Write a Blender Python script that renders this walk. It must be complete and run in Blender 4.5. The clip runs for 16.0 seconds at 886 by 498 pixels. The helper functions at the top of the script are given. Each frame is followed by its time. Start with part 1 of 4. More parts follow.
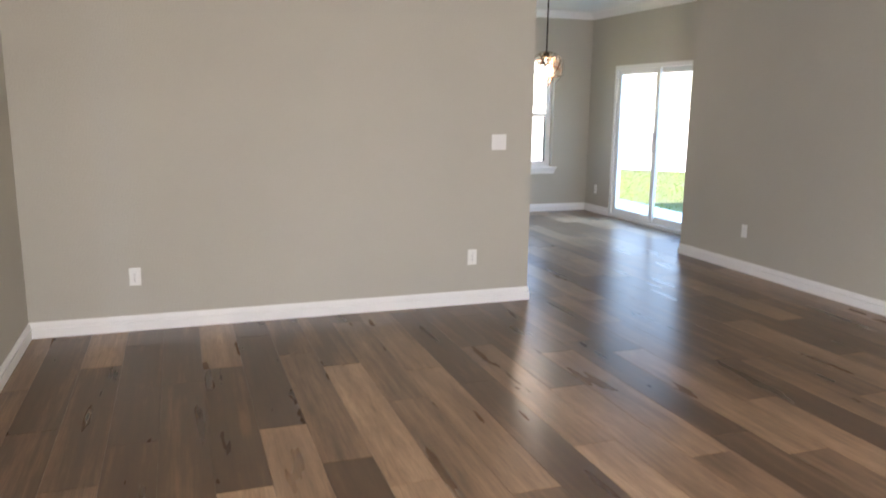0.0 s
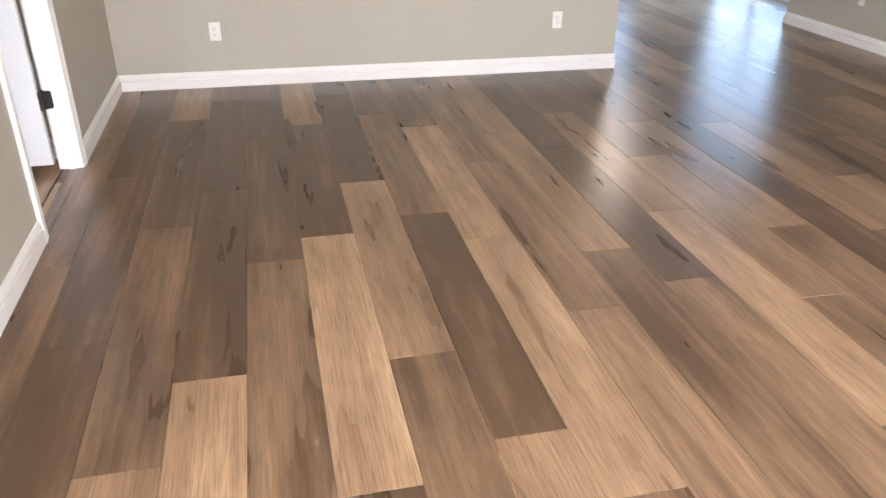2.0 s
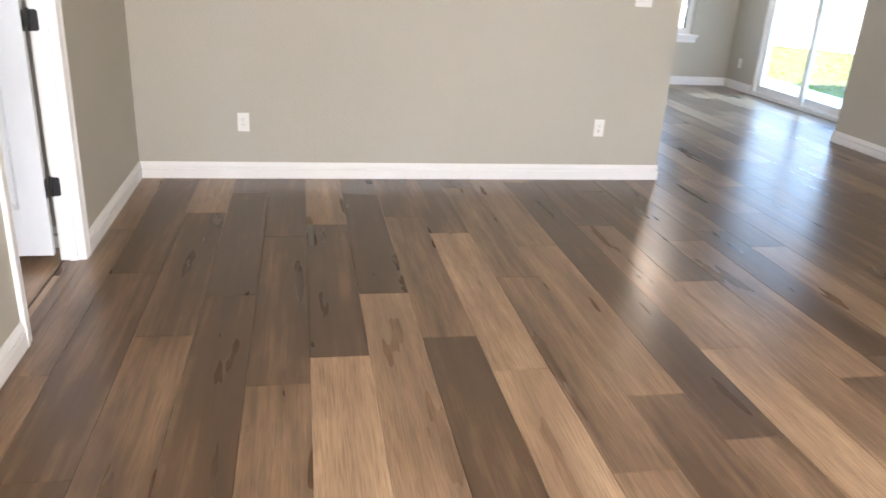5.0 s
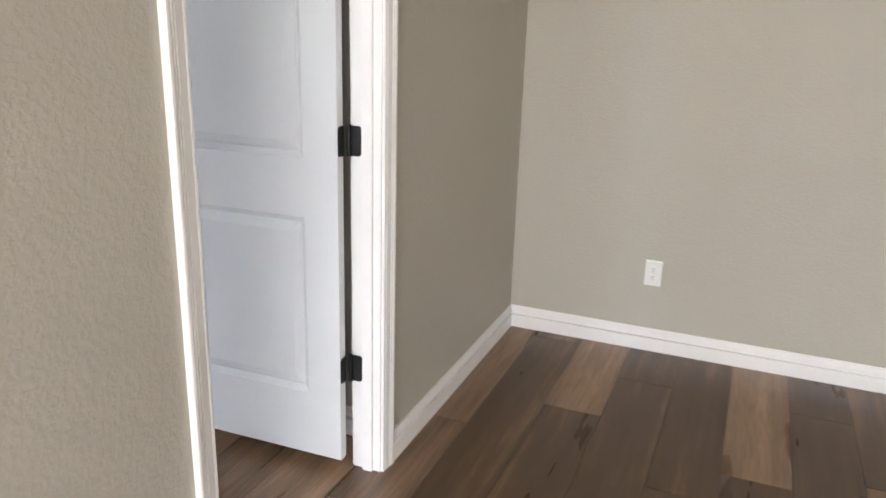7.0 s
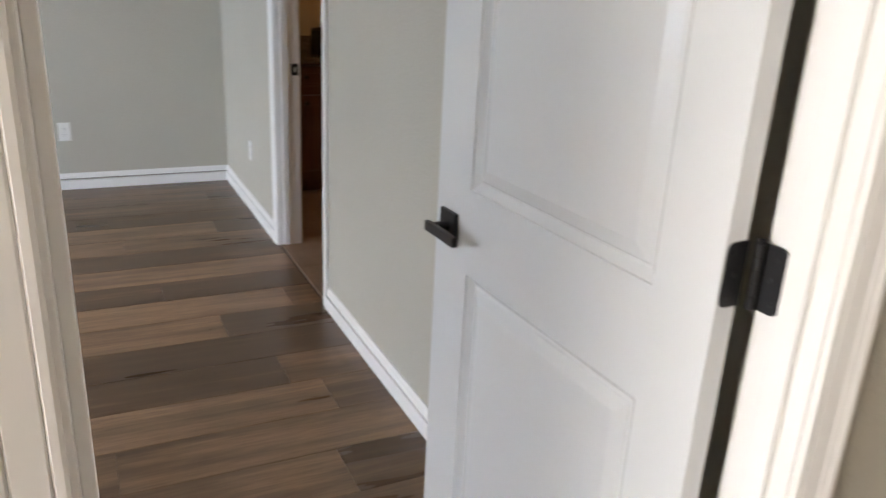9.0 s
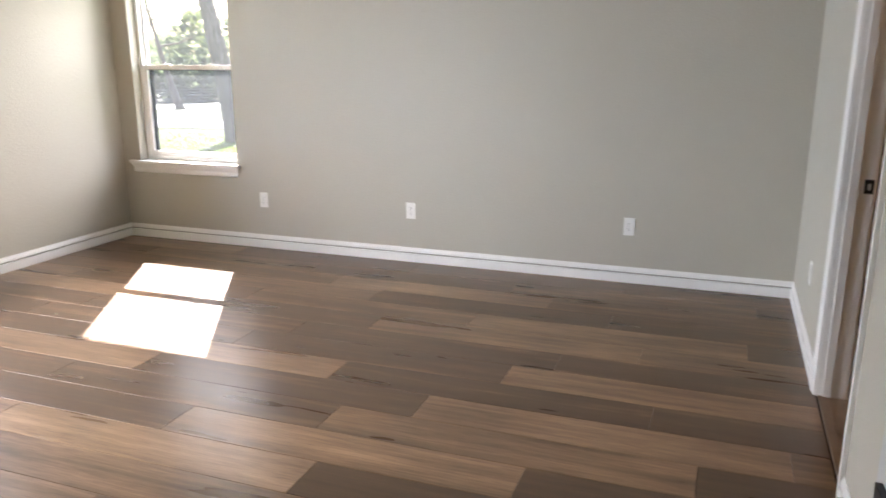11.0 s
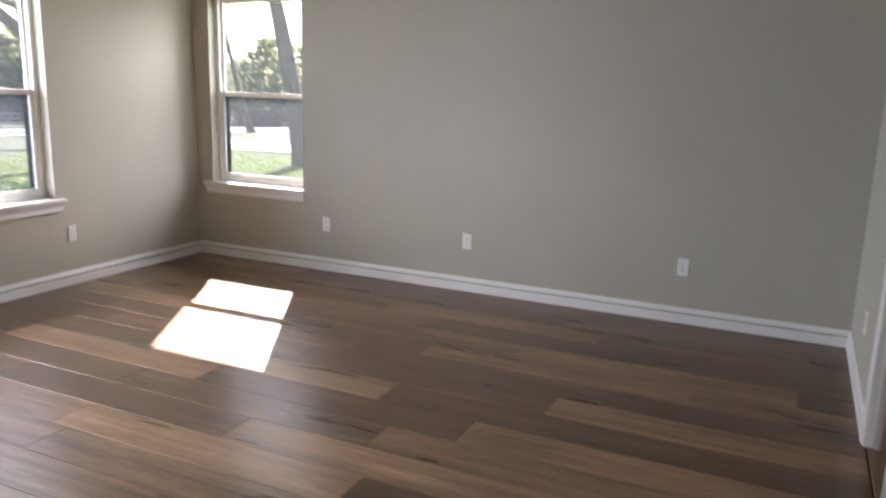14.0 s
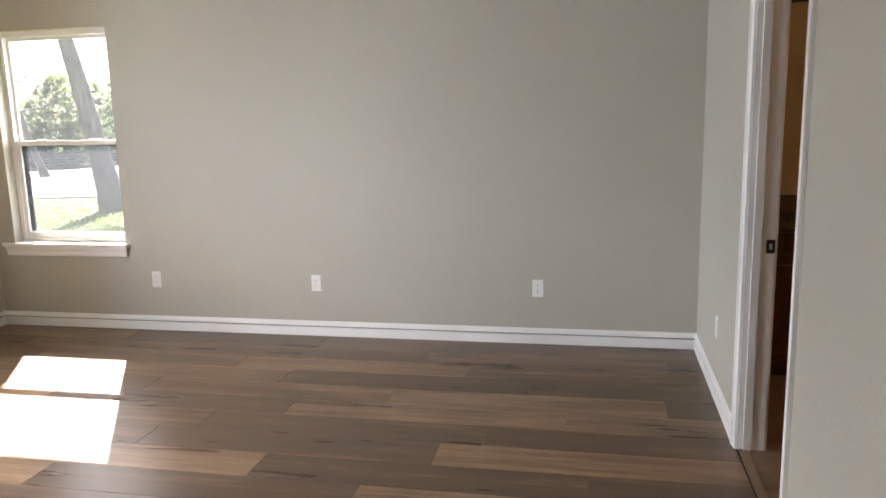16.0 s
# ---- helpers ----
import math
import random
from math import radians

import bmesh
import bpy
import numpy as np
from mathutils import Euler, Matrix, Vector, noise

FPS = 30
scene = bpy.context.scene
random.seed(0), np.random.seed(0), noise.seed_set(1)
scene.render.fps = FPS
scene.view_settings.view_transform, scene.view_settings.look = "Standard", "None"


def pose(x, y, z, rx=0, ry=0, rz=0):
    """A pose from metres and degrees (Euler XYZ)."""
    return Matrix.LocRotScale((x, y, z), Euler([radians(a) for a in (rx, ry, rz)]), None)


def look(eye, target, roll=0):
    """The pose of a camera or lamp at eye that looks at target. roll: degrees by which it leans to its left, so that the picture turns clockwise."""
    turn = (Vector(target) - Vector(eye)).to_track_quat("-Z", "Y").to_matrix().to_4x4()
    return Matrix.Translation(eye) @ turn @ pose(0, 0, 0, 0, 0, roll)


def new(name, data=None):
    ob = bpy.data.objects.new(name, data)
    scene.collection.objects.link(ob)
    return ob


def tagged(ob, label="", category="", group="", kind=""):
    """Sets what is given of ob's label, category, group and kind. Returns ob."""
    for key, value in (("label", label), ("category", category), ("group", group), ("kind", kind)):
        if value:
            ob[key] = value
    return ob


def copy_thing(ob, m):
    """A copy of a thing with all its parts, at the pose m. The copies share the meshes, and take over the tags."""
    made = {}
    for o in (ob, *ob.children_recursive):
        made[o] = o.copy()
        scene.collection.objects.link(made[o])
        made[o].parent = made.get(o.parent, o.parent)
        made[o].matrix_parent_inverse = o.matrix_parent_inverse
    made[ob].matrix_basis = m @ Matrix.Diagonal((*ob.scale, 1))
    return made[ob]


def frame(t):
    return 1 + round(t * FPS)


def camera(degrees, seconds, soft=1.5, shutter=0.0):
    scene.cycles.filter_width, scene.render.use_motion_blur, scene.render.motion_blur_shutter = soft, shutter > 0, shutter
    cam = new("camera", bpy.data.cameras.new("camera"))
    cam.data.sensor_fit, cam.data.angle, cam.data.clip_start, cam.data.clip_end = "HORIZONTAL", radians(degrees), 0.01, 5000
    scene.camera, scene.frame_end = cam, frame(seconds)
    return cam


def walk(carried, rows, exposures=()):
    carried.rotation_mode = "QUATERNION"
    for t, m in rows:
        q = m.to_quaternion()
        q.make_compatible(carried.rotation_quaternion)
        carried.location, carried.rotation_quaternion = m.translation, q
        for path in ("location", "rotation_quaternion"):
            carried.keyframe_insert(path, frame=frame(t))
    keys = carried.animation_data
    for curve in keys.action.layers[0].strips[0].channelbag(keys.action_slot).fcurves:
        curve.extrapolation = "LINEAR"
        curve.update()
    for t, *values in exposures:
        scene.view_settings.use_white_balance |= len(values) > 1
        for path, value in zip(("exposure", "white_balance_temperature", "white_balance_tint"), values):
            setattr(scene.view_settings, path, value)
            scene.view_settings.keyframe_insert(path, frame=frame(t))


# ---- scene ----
cam = camera(60.6, 16.0, shutter=0.3)

SKY, REAR, FAN = 0.08, 20.0, 1.0
EXPOSURES = ((0.0, 3.22, 6550, 19), (2.0, 3.75, 6500, 19), (5.5, 3.65, 6500, 17), (7.0, 3.45, 6400, 16), (8.3, 3.35, 6550, 16), (9.0, 3.60, 6800, 16), (10.2, 3.92, 7100, 17),
             (12.3, 2.92, 6950, 20), (13.5, 2.88, 6950, 20), (14.0, 2.88, 6900, 20), (14.5, 3.65, 6950, 18), (16.0, 3.50, 7250, 19))
PATH = [
    (0, (0.958, -5.308, 1.537), (1.606, -3.454, 1.157), 0.7),
    (0.5, (0.939, -5.31, 1.513), (1.459, -3.475, 0.911), 0.9),
    (1, (0.944, -5.312, 1.49), (1.357, -3.513, 0.718), 0.8),
    (1.5, (0.946, -5.316, 1.467), (1.321, -3.558, 0.589), 0.9),
    (2, (0.96, -5.319, 1.464), (1.368, -3.598, 0.53), 0.8),
    (2.5, (0.962, -5.334, 1.467), (1.479, -3.647, 0.525), 0.9),
    (3, (0.982, -5.345, 1.455), (1.59, -3.68, 0.528), 0.7),
    (3.2, (0.988, -5.351, 1.454), (1.625, -3.691, 0.538), 0.7),
    (5.3, (1.025, -4.761, 1.434), (1.249, -2.896, 0.749), 4.4),
    (5.5, (1.054, -4.613, 1.418), (1.133, -2.728, 0.754), 4.0),
    (6, (1.078, -4.234, 1.422), (0.859, -2.344, 0.804), 2.4),
    (6.5, (1.018, -3.785, 1.426), (0.564, -1.928, 0.838), 1.9),
    (7, (0.982, -3.332, 1.447), (0.264, -1.56, 0.859), 1.7),
    (7.5, (0.919, -2.954, 1.431), (-0.021, -1.288, 0.847), 1.9),
    (8, (0.803, -2.582, 1.429), (-0.372, -1.082, 0.824), 2.9),
    (8.5, (0.703, -2.303, 1.449), (-0.781, -1.123, 0.814), 3.2),
    (9, (0.522, -2.149, 1.422), (-1.17, -1.315, 0.757), 2.9),
    (9.5, (0.325, -2.002, 1.400), (-1.518, -1.604, 0.731), 2.5),
    (10, (0.124, -1.830, 1.418), (-1.774, -1.855, 0.790), 1.8),
    (10.2, (0.094, -1.796, 1.427), (-1.804, -1.955, 0.816), 1.1),
    (12.3, (0.181, -1.573, 1.572), (-1.433, -2.712, 1.256), 0.6),
    (12.5, (0.202, -1.576, 1.575), (-1.43, -2.697, 1.291), 0.7),
    (13, (0.22, -1.548, 1.584), (-1.439, -2.639, 1.347), 0.9),
    (13.2, (0.216, -1.563, 1.58), (-1.454, -2.637, 1.347), 0.9),
    (13.5, (0.207, -1.551, 1.581), (-1.479, -2.597, 1.328), 1.0),
    (14, (0.208, -1.615, 1.516), (-1.566, -2.44, 1.098), 1.6),
    (14.5, (0.098, -1.685, 1.517), (-1.675, -2.322, 0.846), 1.5),
    (15, (0.028, -1.798, 1.564), (-1.801, -2.447, 1.08), -0.3),
    (15.5, (0.048, -1.837, 1.586), (-1.847, -2.337, 1.19), -1.5),
    (16, (0.05, -1.856, 1.574), (-1.877, -2.253, 1.215), -1.4),
]
walk(cam, [(t, look(eye, target, roll)) for t, eye, target, roll in PATH], EXPOSURES)

# ---- light ----
SUN_DIR = Vector((1.03, 0.60, -1.0)).normalized()      # the way the sunlight travels
world = bpy.data.worlds.new("sky")
scene.world = world
world.use_nodes = True
wn = world.node_tree.nodes
sky = wn.new("ShaderNodeTexSky")
sky.sky_type = "NISHITA"
sky.sun_disc = False
sky.sun_elevation = math.asin(-SUN_DIR.z)
sky.sun_rotation = math.atan2(-SUN_DIR.x, -SUN_DIR.y)
wn["Background"].inputs["Strength"].default_value = SKY
world.node_tree.links.new(sky.outputs["Color"], wn["Background"].inputs["Color"])
sun = new("sun", bpy.data.lights.new("sun", "SUN"))
sun.data.energy, sun.data.angle, sun.data.color = 5.0, radians(0.5), (1.0, 0.965, 0.92)
sun.matrix_world = look((0, 0, 30), Vector((0, 0, 30)) + SUN_DIR)


def area_lamp(name, eye, target, w, h, power, color):
    lamp = new(name, bpy.data.lights.new(name, "AREA"))
    lamp.data.shape, lamp.data.size, lamp.data.size_y = "RECTANGLE", w, h
    lamp.data.energy, lamp.data.color = power, color
    lamp.matrix_world = look(eye, target)
    return lamp


# skylight coming in by the wide window behind the walker
area_lamp("window_light", (1.70, -6.83, 1.35), (2.0, 0, 0.6), 2.6, 1.9, REAR, (1.0, 0.975, 0.94))

# fill lamps added outside the openings, unseen, boosting skylight and the floors' blue sheen
area_lamp("skylight_west", (-7.5, -5.2, 2.5), (-4.9, -5.7, 1.40), 3.2, 2.6, 58.0, (0.90, 0.95, 1.0))
area_lamp("skylight_south", (-2.5, -9.1, 3.35), (-2.5, -6.4, 1.35), 3.6, 1.5, 74.0, (0.98, 0.98, 1.0))
area_lamp("skylight_low", (-1.2, -8.7, 1.7), (-1.75, -6.4, 1.6), 3.0, 2.4, 68.0, (0.62, 0.79, 1.0))
area_lamp("skylight_slider", (9.4, 3.0, 3.2), (6.6, 2.9, 1.2), 3.4, 1.4, 105.0, (0.30, 0.62, 1.0))
area_lamp("skylight_nook", (5.6, 7.2, 3.3), (5.6, 4.6, 1.4), 2.0, 1.4, 20.0, (0.70, 0.86, 1.0))

# ---- materials ----


def mat(name, color=(0.8, 0.8, 0.8), rough=0.5, metal=0.0):
    m = bpy.data.materials.new(name)
    m.use_nodes = True
    b = m.node_tree.nodes["Principled BSDF"]
    b.inputs["Base Color"].default_value = (*color, 1)
    b.inputs["Roughness"].default_value = rough
    b.inputs["Metallic"].default_value = metal
    return m


class Nodes:
    """Short hand for building a node material."""

    def __init__(self, m):
        self.t = m.node_tree
        self.b = self.t.nodes["Principled BSDF"]

    def add(self, kind, **values):
        n = self.t.nodes.new(kind)
        for k, v in values.items():
            n.inputs[k.replace("_", " ")].default_value = v
        return n

    def link(self, a, b):
        self.t.links.new(a, b)

    def coords(self, scale=(1, 1, 1), out="Object"):
        tc, mp = self.add("ShaderNodeTexCoord"), self.add("ShaderNodeMapping")
        mp.inputs["Scale"].default_value = scale
        self.link(tc.outputs[out], mp.inputs["Vector"])
        return mp.outputs["Vector"]

    def world_coords(self, scale=(1, 1, 1)):
        g, mp = self.add("ShaderNodeNewGeometry"), self.add("ShaderNodeMapping")
        mp.inputs["Scale"].default_value = scale
        self.link(g.outputs["Position"], mp.inputs["Vector"])
        return mp.outputs["Vector"]

    def noise(self, vec, scale, detail=4.0, rough=0.55, distort=0.0):
        n = self.add("ShaderNodeTexNoise", Scale=scale, Detail=detail, Roughness=rough, Distortion=distort)
        self.link(vec, n.inputs["Vector"])
        return n.outputs["Fac"]

    def ramp(self, fac, *stops):
        r = self.add("ShaderNodeValToRGB")
        e = r.color_ramp.elements
        while len(e) < len(stops):
            e.new(0.5)
        for el, (p, c) in zip(e, stops):
            el.position, el.color = p, (*c, 1) if len(c) == 3 else c
        self.link(fac, r.inputs["Fac"])
        return r.outputs["Color"]

    def grey(self, fac, a, b, lo=0.0, hi=1.0):
        return self.ramp(fac, (a, (lo, lo, lo)), (b, (hi, hi, hi)))

    def mix(self, fac, a, b, mode="MIX"):
        n = self.add("ShaderNodeMix")
        n.data_type, n.blend_type = "RGBA", mode
        for v, k in ((fac, 0), (a, 6), (b, 7)):
            if isinstance(v, (int, float)):
                n.inputs[k].default_value = v
            elif isinstance(v, tuple):
                n.inputs[k].default_value = (*v, 1)
            else:
                self.link(v, n.inputs[k])
        return n.outputs[2]

    def bump(self, height, strength, distance):
        n = self.add("ShaderNodeBump", Strength=strength, Distance=distance)
        self.link(height, n.inputs["Height"])
        self.link(n.outputs["Normal"], self.b.inputs["Normal"])

    def color(self, c):
        self.link(c, self.b.inputs["Base Color"])

    def rough(self, c):
        self.link(c, self.b.inputs["Roughness"])


def wall_paint(name, color, rough=0.62):
    """Eggshell wall paint over a sprayed orange-peel texture."""
    m = mat(name, color, rough)
    n = Nodes(m)
    w = n.world_coords()
    big = n.noise(w, 0.9, 3)
    n.color(n.mix(n.grey(big, 0.3, 0.7), tuple(c * 0.965 for c in color), tuple(min(1, c * 1.03) for c in color)))
    peel = n.noise(w, 75.0, 3, 0.6)
    n.bump(n.grey(peel, 0.42, 0.62), 0.28, 0.0022)
    return m


def trim_paint(name, color, rough=0.35):
    m = mat(name, color, rough)
    n = Nodes(m)
    w = n.world_coords()
    n.color(n.mix(n.grey(n.noise(w, 2.2, 4), 0.35, 0.7), color, tuple(c * 0.955 for c in color)))
    n.bump(n.noise(n.world_coords((60, 60, 6)), 3.0, 3), 0.05, 0.001)
    return m


WALL = wall_paint("sage_grey_wall_paint", (0.469, 0.443, 0.376))
CEILING = wall_paint("white_ceiling_paint", (0.80, 0.79, 0.77), 0.8)
BATH_WALL = wall_paint("tan_wall_paint", (0.46, 0.36, 0.24))
TRIM = trim_paint("white_trim_paint", (0.86, 0.85, 0.83))
DOOR_PAINT = trim_paint("white_door_paint", (0.74, 0.755, 0.765), 0.24)
VINYL = mat("white_window_vinyl", (0.82, 0.82, 0.81), 0.38)
PLATE = mat("white_plastic_plate", (0.83, 0.82, 0.79), 0.32)
SLOT = mat("dark_slot", (0.03, 0.03, 0.03), 0.6)
# Black rubber, darkened further for the shade in the side tracks.
GASKET = mat("shaded_black_gasket", (0.004, 0.005, 0.005), 0.95)
GASKET.node_tree.nodes["Principled BSDF"].inputs["Specular IOR Level"].default_value = 0.1
BLACK = mat("matte_black_metal", (0.007, 0.007, 0.008), 0.48)
BRONZE = mat("dark_bronze_metal", (0.05, 0.035, 0.025), 0.4, 0.8)
COPPER = mat("brushed_copper_band", (0.38, 0.20, 0.12), 0.35, 0.8)
CRYSTAL = mat("clear_crystal", (0.9, 0.9, 0.92), 0.05, 0.6)
STEEL = mat("brushed_steel", (0.55, 0.54, 0.52), 0.35, 0.9)
GROOVE_SHADE = mat("groove_shade_grey", (0.30, 0.28, 0.25), 0.9)
PLANK_EDGE = mat("subfloor_dark", (0.05, 0.038, 0.03), 0.9)


def glass_material(name, tint=(1, 1, 1), dust=0.008):
    """Clear glass with a thin film of dust that catches the sun."""
    m = bpy.data.materials.new(name)
    m.use_nodes = True
    t = m.node_tree
    t.nodes.clear()
    out, tr, gl = t.nodes.new("ShaderNodeOutputMaterial"), t.nodes.new("ShaderNodeBsdfTransparent"), t.nodes.new("ShaderNodeBsdfGlossy")
    mx, fr = t.nodes.new("ShaderNodeMixShader"), t.nodes.new("ShaderNodeLayerWeight")
    pw, ma = t.nodes.new("ShaderNodeMath"), t.nodes.new("ShaderNodeMath")
    pw.operation, pw.inputs[1].default_value = "POWER", 5.0
    ma.operation, ma.inputs[1].default_value, ma.inputs[2].default_value = "MULTIPLY_ADD", 0.45, 0.02
    tr.inputs["Color"].default_value = (*tint, 1)
    gl.inputs["Roughness"].default_value = 0.0
    t.links.new(fr.outputs["Facing"], pw.inputs[0])
    t.links.new(pw.outputs[0], ma.inputs[0])
    t.links.new(ma.outputs[0], mx.inputs["Fac"])
    t.links.new(tr.outputs["BSDF"], mx.inputs[1])
    t.links.new(gl.outputs["BSDF"], mx.inputs[2])
    film, veil = t.nodes.new("ShaderNodeBsdfTranslucent"), t.nodes.new("ShaderNodeMixShader")
    film.inputs["Color"].default_value = (0.80, 0.86, 0.95, 1)
    veil.inputs["Fac"].default_value = dust
    t.links.new(mx.outputs["Shader"], veil.inputs[1])
    t.links.new(film.outputs["BSDF"], veil.inputs[2])
    t.links.new(veil.outputs["Shader"], out.inputs["Surface"])
    return m


GLASS = glass_material("clear_window_glass", (0.88, 0.91, 0.91))
CLEAR = glass_material("clear_patio_glass", (0.97, 0.98, 0.98))
SCREEN = glass_material("insect_screen_mesh", (0.80, 0.82, 0.86), 0.004)


def glow(name, color, strength):
    m = mat(name, (0.9, 0.9, 0.9), 0.4)
    b = m.node_tree.nodes["Principled BSDF"]
    b.inputs["Emission Color"].default_value = (*color, 1)
    b.inputs["Emission Strength"].default_value = strength
    return m


BULB = glow("lit_bulb_glass", (1.0, 0.86, 0.66), 26.0)
FAN_GLOBE = glow("lit_frosted_globe", (1.0, 0.955, 0.89), FAN)


def plank_material():
    """Luxury vinyl oak planks: each one has its own tone, with grain along its length."""
    m = mat("oak_vinyl_plank", (0.2, 0.14, 0.1), 0.4)
    n = Nodes(m)
    info = n.add("ShaderNodeObjectInfo")
    tc = n.add("ShaderNodeTexCoord")
    shift = n.add("ShaderNodeVectorMath")
    shift.operation = "MULTIPLY_ADD"
    rnd = n.add("ShaderNodeCombineXYZ")
    for k in range(3):
        n.link(info.outputs["Random"], rnd.inputs[k])
    shift.inputs[1].default_value = (37.0, 91.0, 53.0)
    n.link(rnd.outputs["Vector"], shift.inputs[0])
    n.link(tc.outputs["Object"], shift.inputs[2])
    vec = shift.outputs["Vector"]

    def stretched(sx, sy):
        mp = n.add("ShaderNodeMapping")
        mp.inputs["Scale"].default_value = (sx, sy, 1)
        n.link(vec, mp.inputs["Vector"])
        return mp.outputs["Vector"]

    def calc(op, a, b, c=None):
        q = n.add("ShaderNodeMath")
        q.operation = op
        for k, v in enumerate((a, b, c)):
            if v is None:
                continue
            if isinstance(v, (int, float)):
                q.inputs[k].default_value = v
            else:
                n.link(v, q.inputs[k])
        return q.outputs[0]

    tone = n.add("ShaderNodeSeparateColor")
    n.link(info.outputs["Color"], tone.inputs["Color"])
    clouds = n.noise(stretched(9.0, 1.2), 1.0, 3, 0.5)
    streak = n.noise(stretched(34.0, 1.1), 1.0, 3, 0.55)
    grain = n.noise(stretched(210.0, 7.0), 1.0, 3, 0.6)
    mottle = n.noise(stretched(26.0, 9.0), 1.0, 3, 0.6)
    # cathedral figure: growth rings cut at a slant, as contour lines of a slow relief along the board
    relief = n.noise(stretched(6.5, 1.0), 1.0, 1, 0.4)
    split = n.add("ShaderNodeSeparateXYZ")
    n.link(vec, split.inputs["Vector"])
    phase = calc("MULTIPLY_ADD", relief, 60.0, calc("MULTIPLY", split.outputs["X"], 880.0))
    rings = calc("MULTIPLY_ADD", calc("SINE", phase, 0.0), 0.5, 0.5)
    mask = n.grey(n.noise(stretched(9.0, 1.4), 1.0, 2), 0.25, 0.85)
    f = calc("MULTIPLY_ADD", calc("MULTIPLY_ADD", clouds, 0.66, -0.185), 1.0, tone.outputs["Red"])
    f = calc("MULTIPLY_ADD", n.grey(streak, 0.28, 0.74), 0.15, f)
    f = calc("MULTIPLY_ADD", n.grey(mottle, 0.25, 0.75), 0.06, f)
    base = n.ramp(f, (0.05, (0.036, 0.0222, 0.0128)), (0.42, (0.116, 0.068, 0.038)),
                  (0.76, (0.385, 0.243, 0.144)), (1.0, (0.590, 0.400, 0.245)))
    c = n.mix(n.grey(grain, 0.44, 0.66, 0.0, 0.42), base, (0.075, 0.047, 0.029))
    c = n.mix(calc("MULTIPLY", calc("MULTIPLY", rings, mask), 0.30), c, (0.066, 0.042, 0.026))
    knots = n.add("ShaderNodeTexVoronoi", Scale=1.0)
    n.link(stretched(4.6, 1.9), knots.inputs["Vector"])
    c = n.mix(n.grey(knots.outputs["Distance"], 0.010, 0.08, 0.14, 0.0), c, (0.040, 0.026, 0.017))
    n.color(c)
    n.rough(n.grey(clouds, 0.25, 0.75, 0.26, 0.34))
    n.bump(grain, 0.03, 0.0008)
    n.b.inputs["Specular IOR Level"].default_value = 0.46
    return m


PLANK = plank_material()


def wood_material(name, dark, light, rough=0.35):
    m = mat(name, light, rough)
    n = Nodes(m)
    n.color(n.ramp(n.noise(n.coords((9, 9, 1.0)), 2.0, 5, 0.6, 0.8), (0.3, dark), (0.7, light)))
    return m


CHERRY = wood_material("dark_cherry_wood", (0.045, 0.011, 0.006), (0.10, 0.028, 0.013))


def granite():
    m = mat("speckled_dark_granite", (0.1, 0.08, 0.06), 0.12)
    n = Nodes(m)
    n.color(n.ramp(n.noise(n.coords(), 140.0, 4, 0.7), (0.35, (0.02, 0.017, 0.015)), (0.55, (0.14, 0.10, 0.07)), (0.72, (0.42, 0.34, 0.25))))
    return m


GRANITE = granite()


def tile_material():
    m = mat("brown_floor_tile", (0.20, 0.14, 0.10), 0.35)
    n = Nodes(m)
    n.color(n.ramp(n.noise(n.world_coords(), 6.0, 5, 0.6), (0.3, (0.145, 0.10, 0.07)), (0.7, (0.24, 0.17, 0.12))))
    return m


TILE = tile_material()
GROUT = mat("grey_grout", (0.16, 0.14, 0.12), 0.9)


def ground_material():
    """Lawn, with dry patches further off, paled far away to stand for glare."""
    m = mat("lawn_grass", (0.08, 0.12, 0.03), 0.9)
    n = Nodes(m)
    w = n.world_coords()
    blades = n.noise(w, 14.0, 6, 0.75)
    patch = n.noise(w, 0.22, 4, 0.6)
    green = n.ramp(blades, (0.3, (0.044, 0.076, 0.008)), (0.7, (0.110, 0.165, 0.020)))
    dry = n.ramp(blades, (0.3, (0.046, 0.050, 0.016)), (0.7, (0.080, 0.082, 0.030)))
    pos = n.add("ShaderNodeVectorMath")
    pos.operation = "LENGTH"
    n.link(w, pos.inputs[0])
    far = n.add("ShaderNodeMath")
    far.operation = "MULTIPLY_ADD"
    n.link(pos.outputs["Value"], far.inputs[0])
    far.inputs[1].default_value = 0.020
    n.link(patch, far.inputs[2])
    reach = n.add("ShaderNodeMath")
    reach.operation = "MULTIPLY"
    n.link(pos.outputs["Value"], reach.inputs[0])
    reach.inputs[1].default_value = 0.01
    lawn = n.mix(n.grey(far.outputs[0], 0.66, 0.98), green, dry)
    # Washed-out brightness of the distance is put into the far colour.
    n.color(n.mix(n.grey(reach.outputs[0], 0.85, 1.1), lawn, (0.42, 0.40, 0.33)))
    n.bump(blades, 0.8, 0.05)
    return m


GRASS = ground_material()


def concrete(name, a, b):
    m = mat(name, b, 0.85)
    n = Nodes(m)
    w = n.world_coords()
    n.color(n.ramp(n.noise(w, 1.4, 6, 0.65), (0.3, a), (0.7, b)))
    n.bump(n.noise(w, 60.0, 4), 0.25, 0.004)
    return m


CONCRETE = concrete("pale_concrete", (0.42, 0.41, 0.38), (0.55, 0.54, 0.50))
GRAVEL = concrete("white_caliche_drive", (0.26, 0.25, 0.22), (0.38, 0.36, 0.33))
STUCCO = concrete("outside_wall_render", (0.42, 0.39, 0.34), (0.50, 0.47, 0.42))


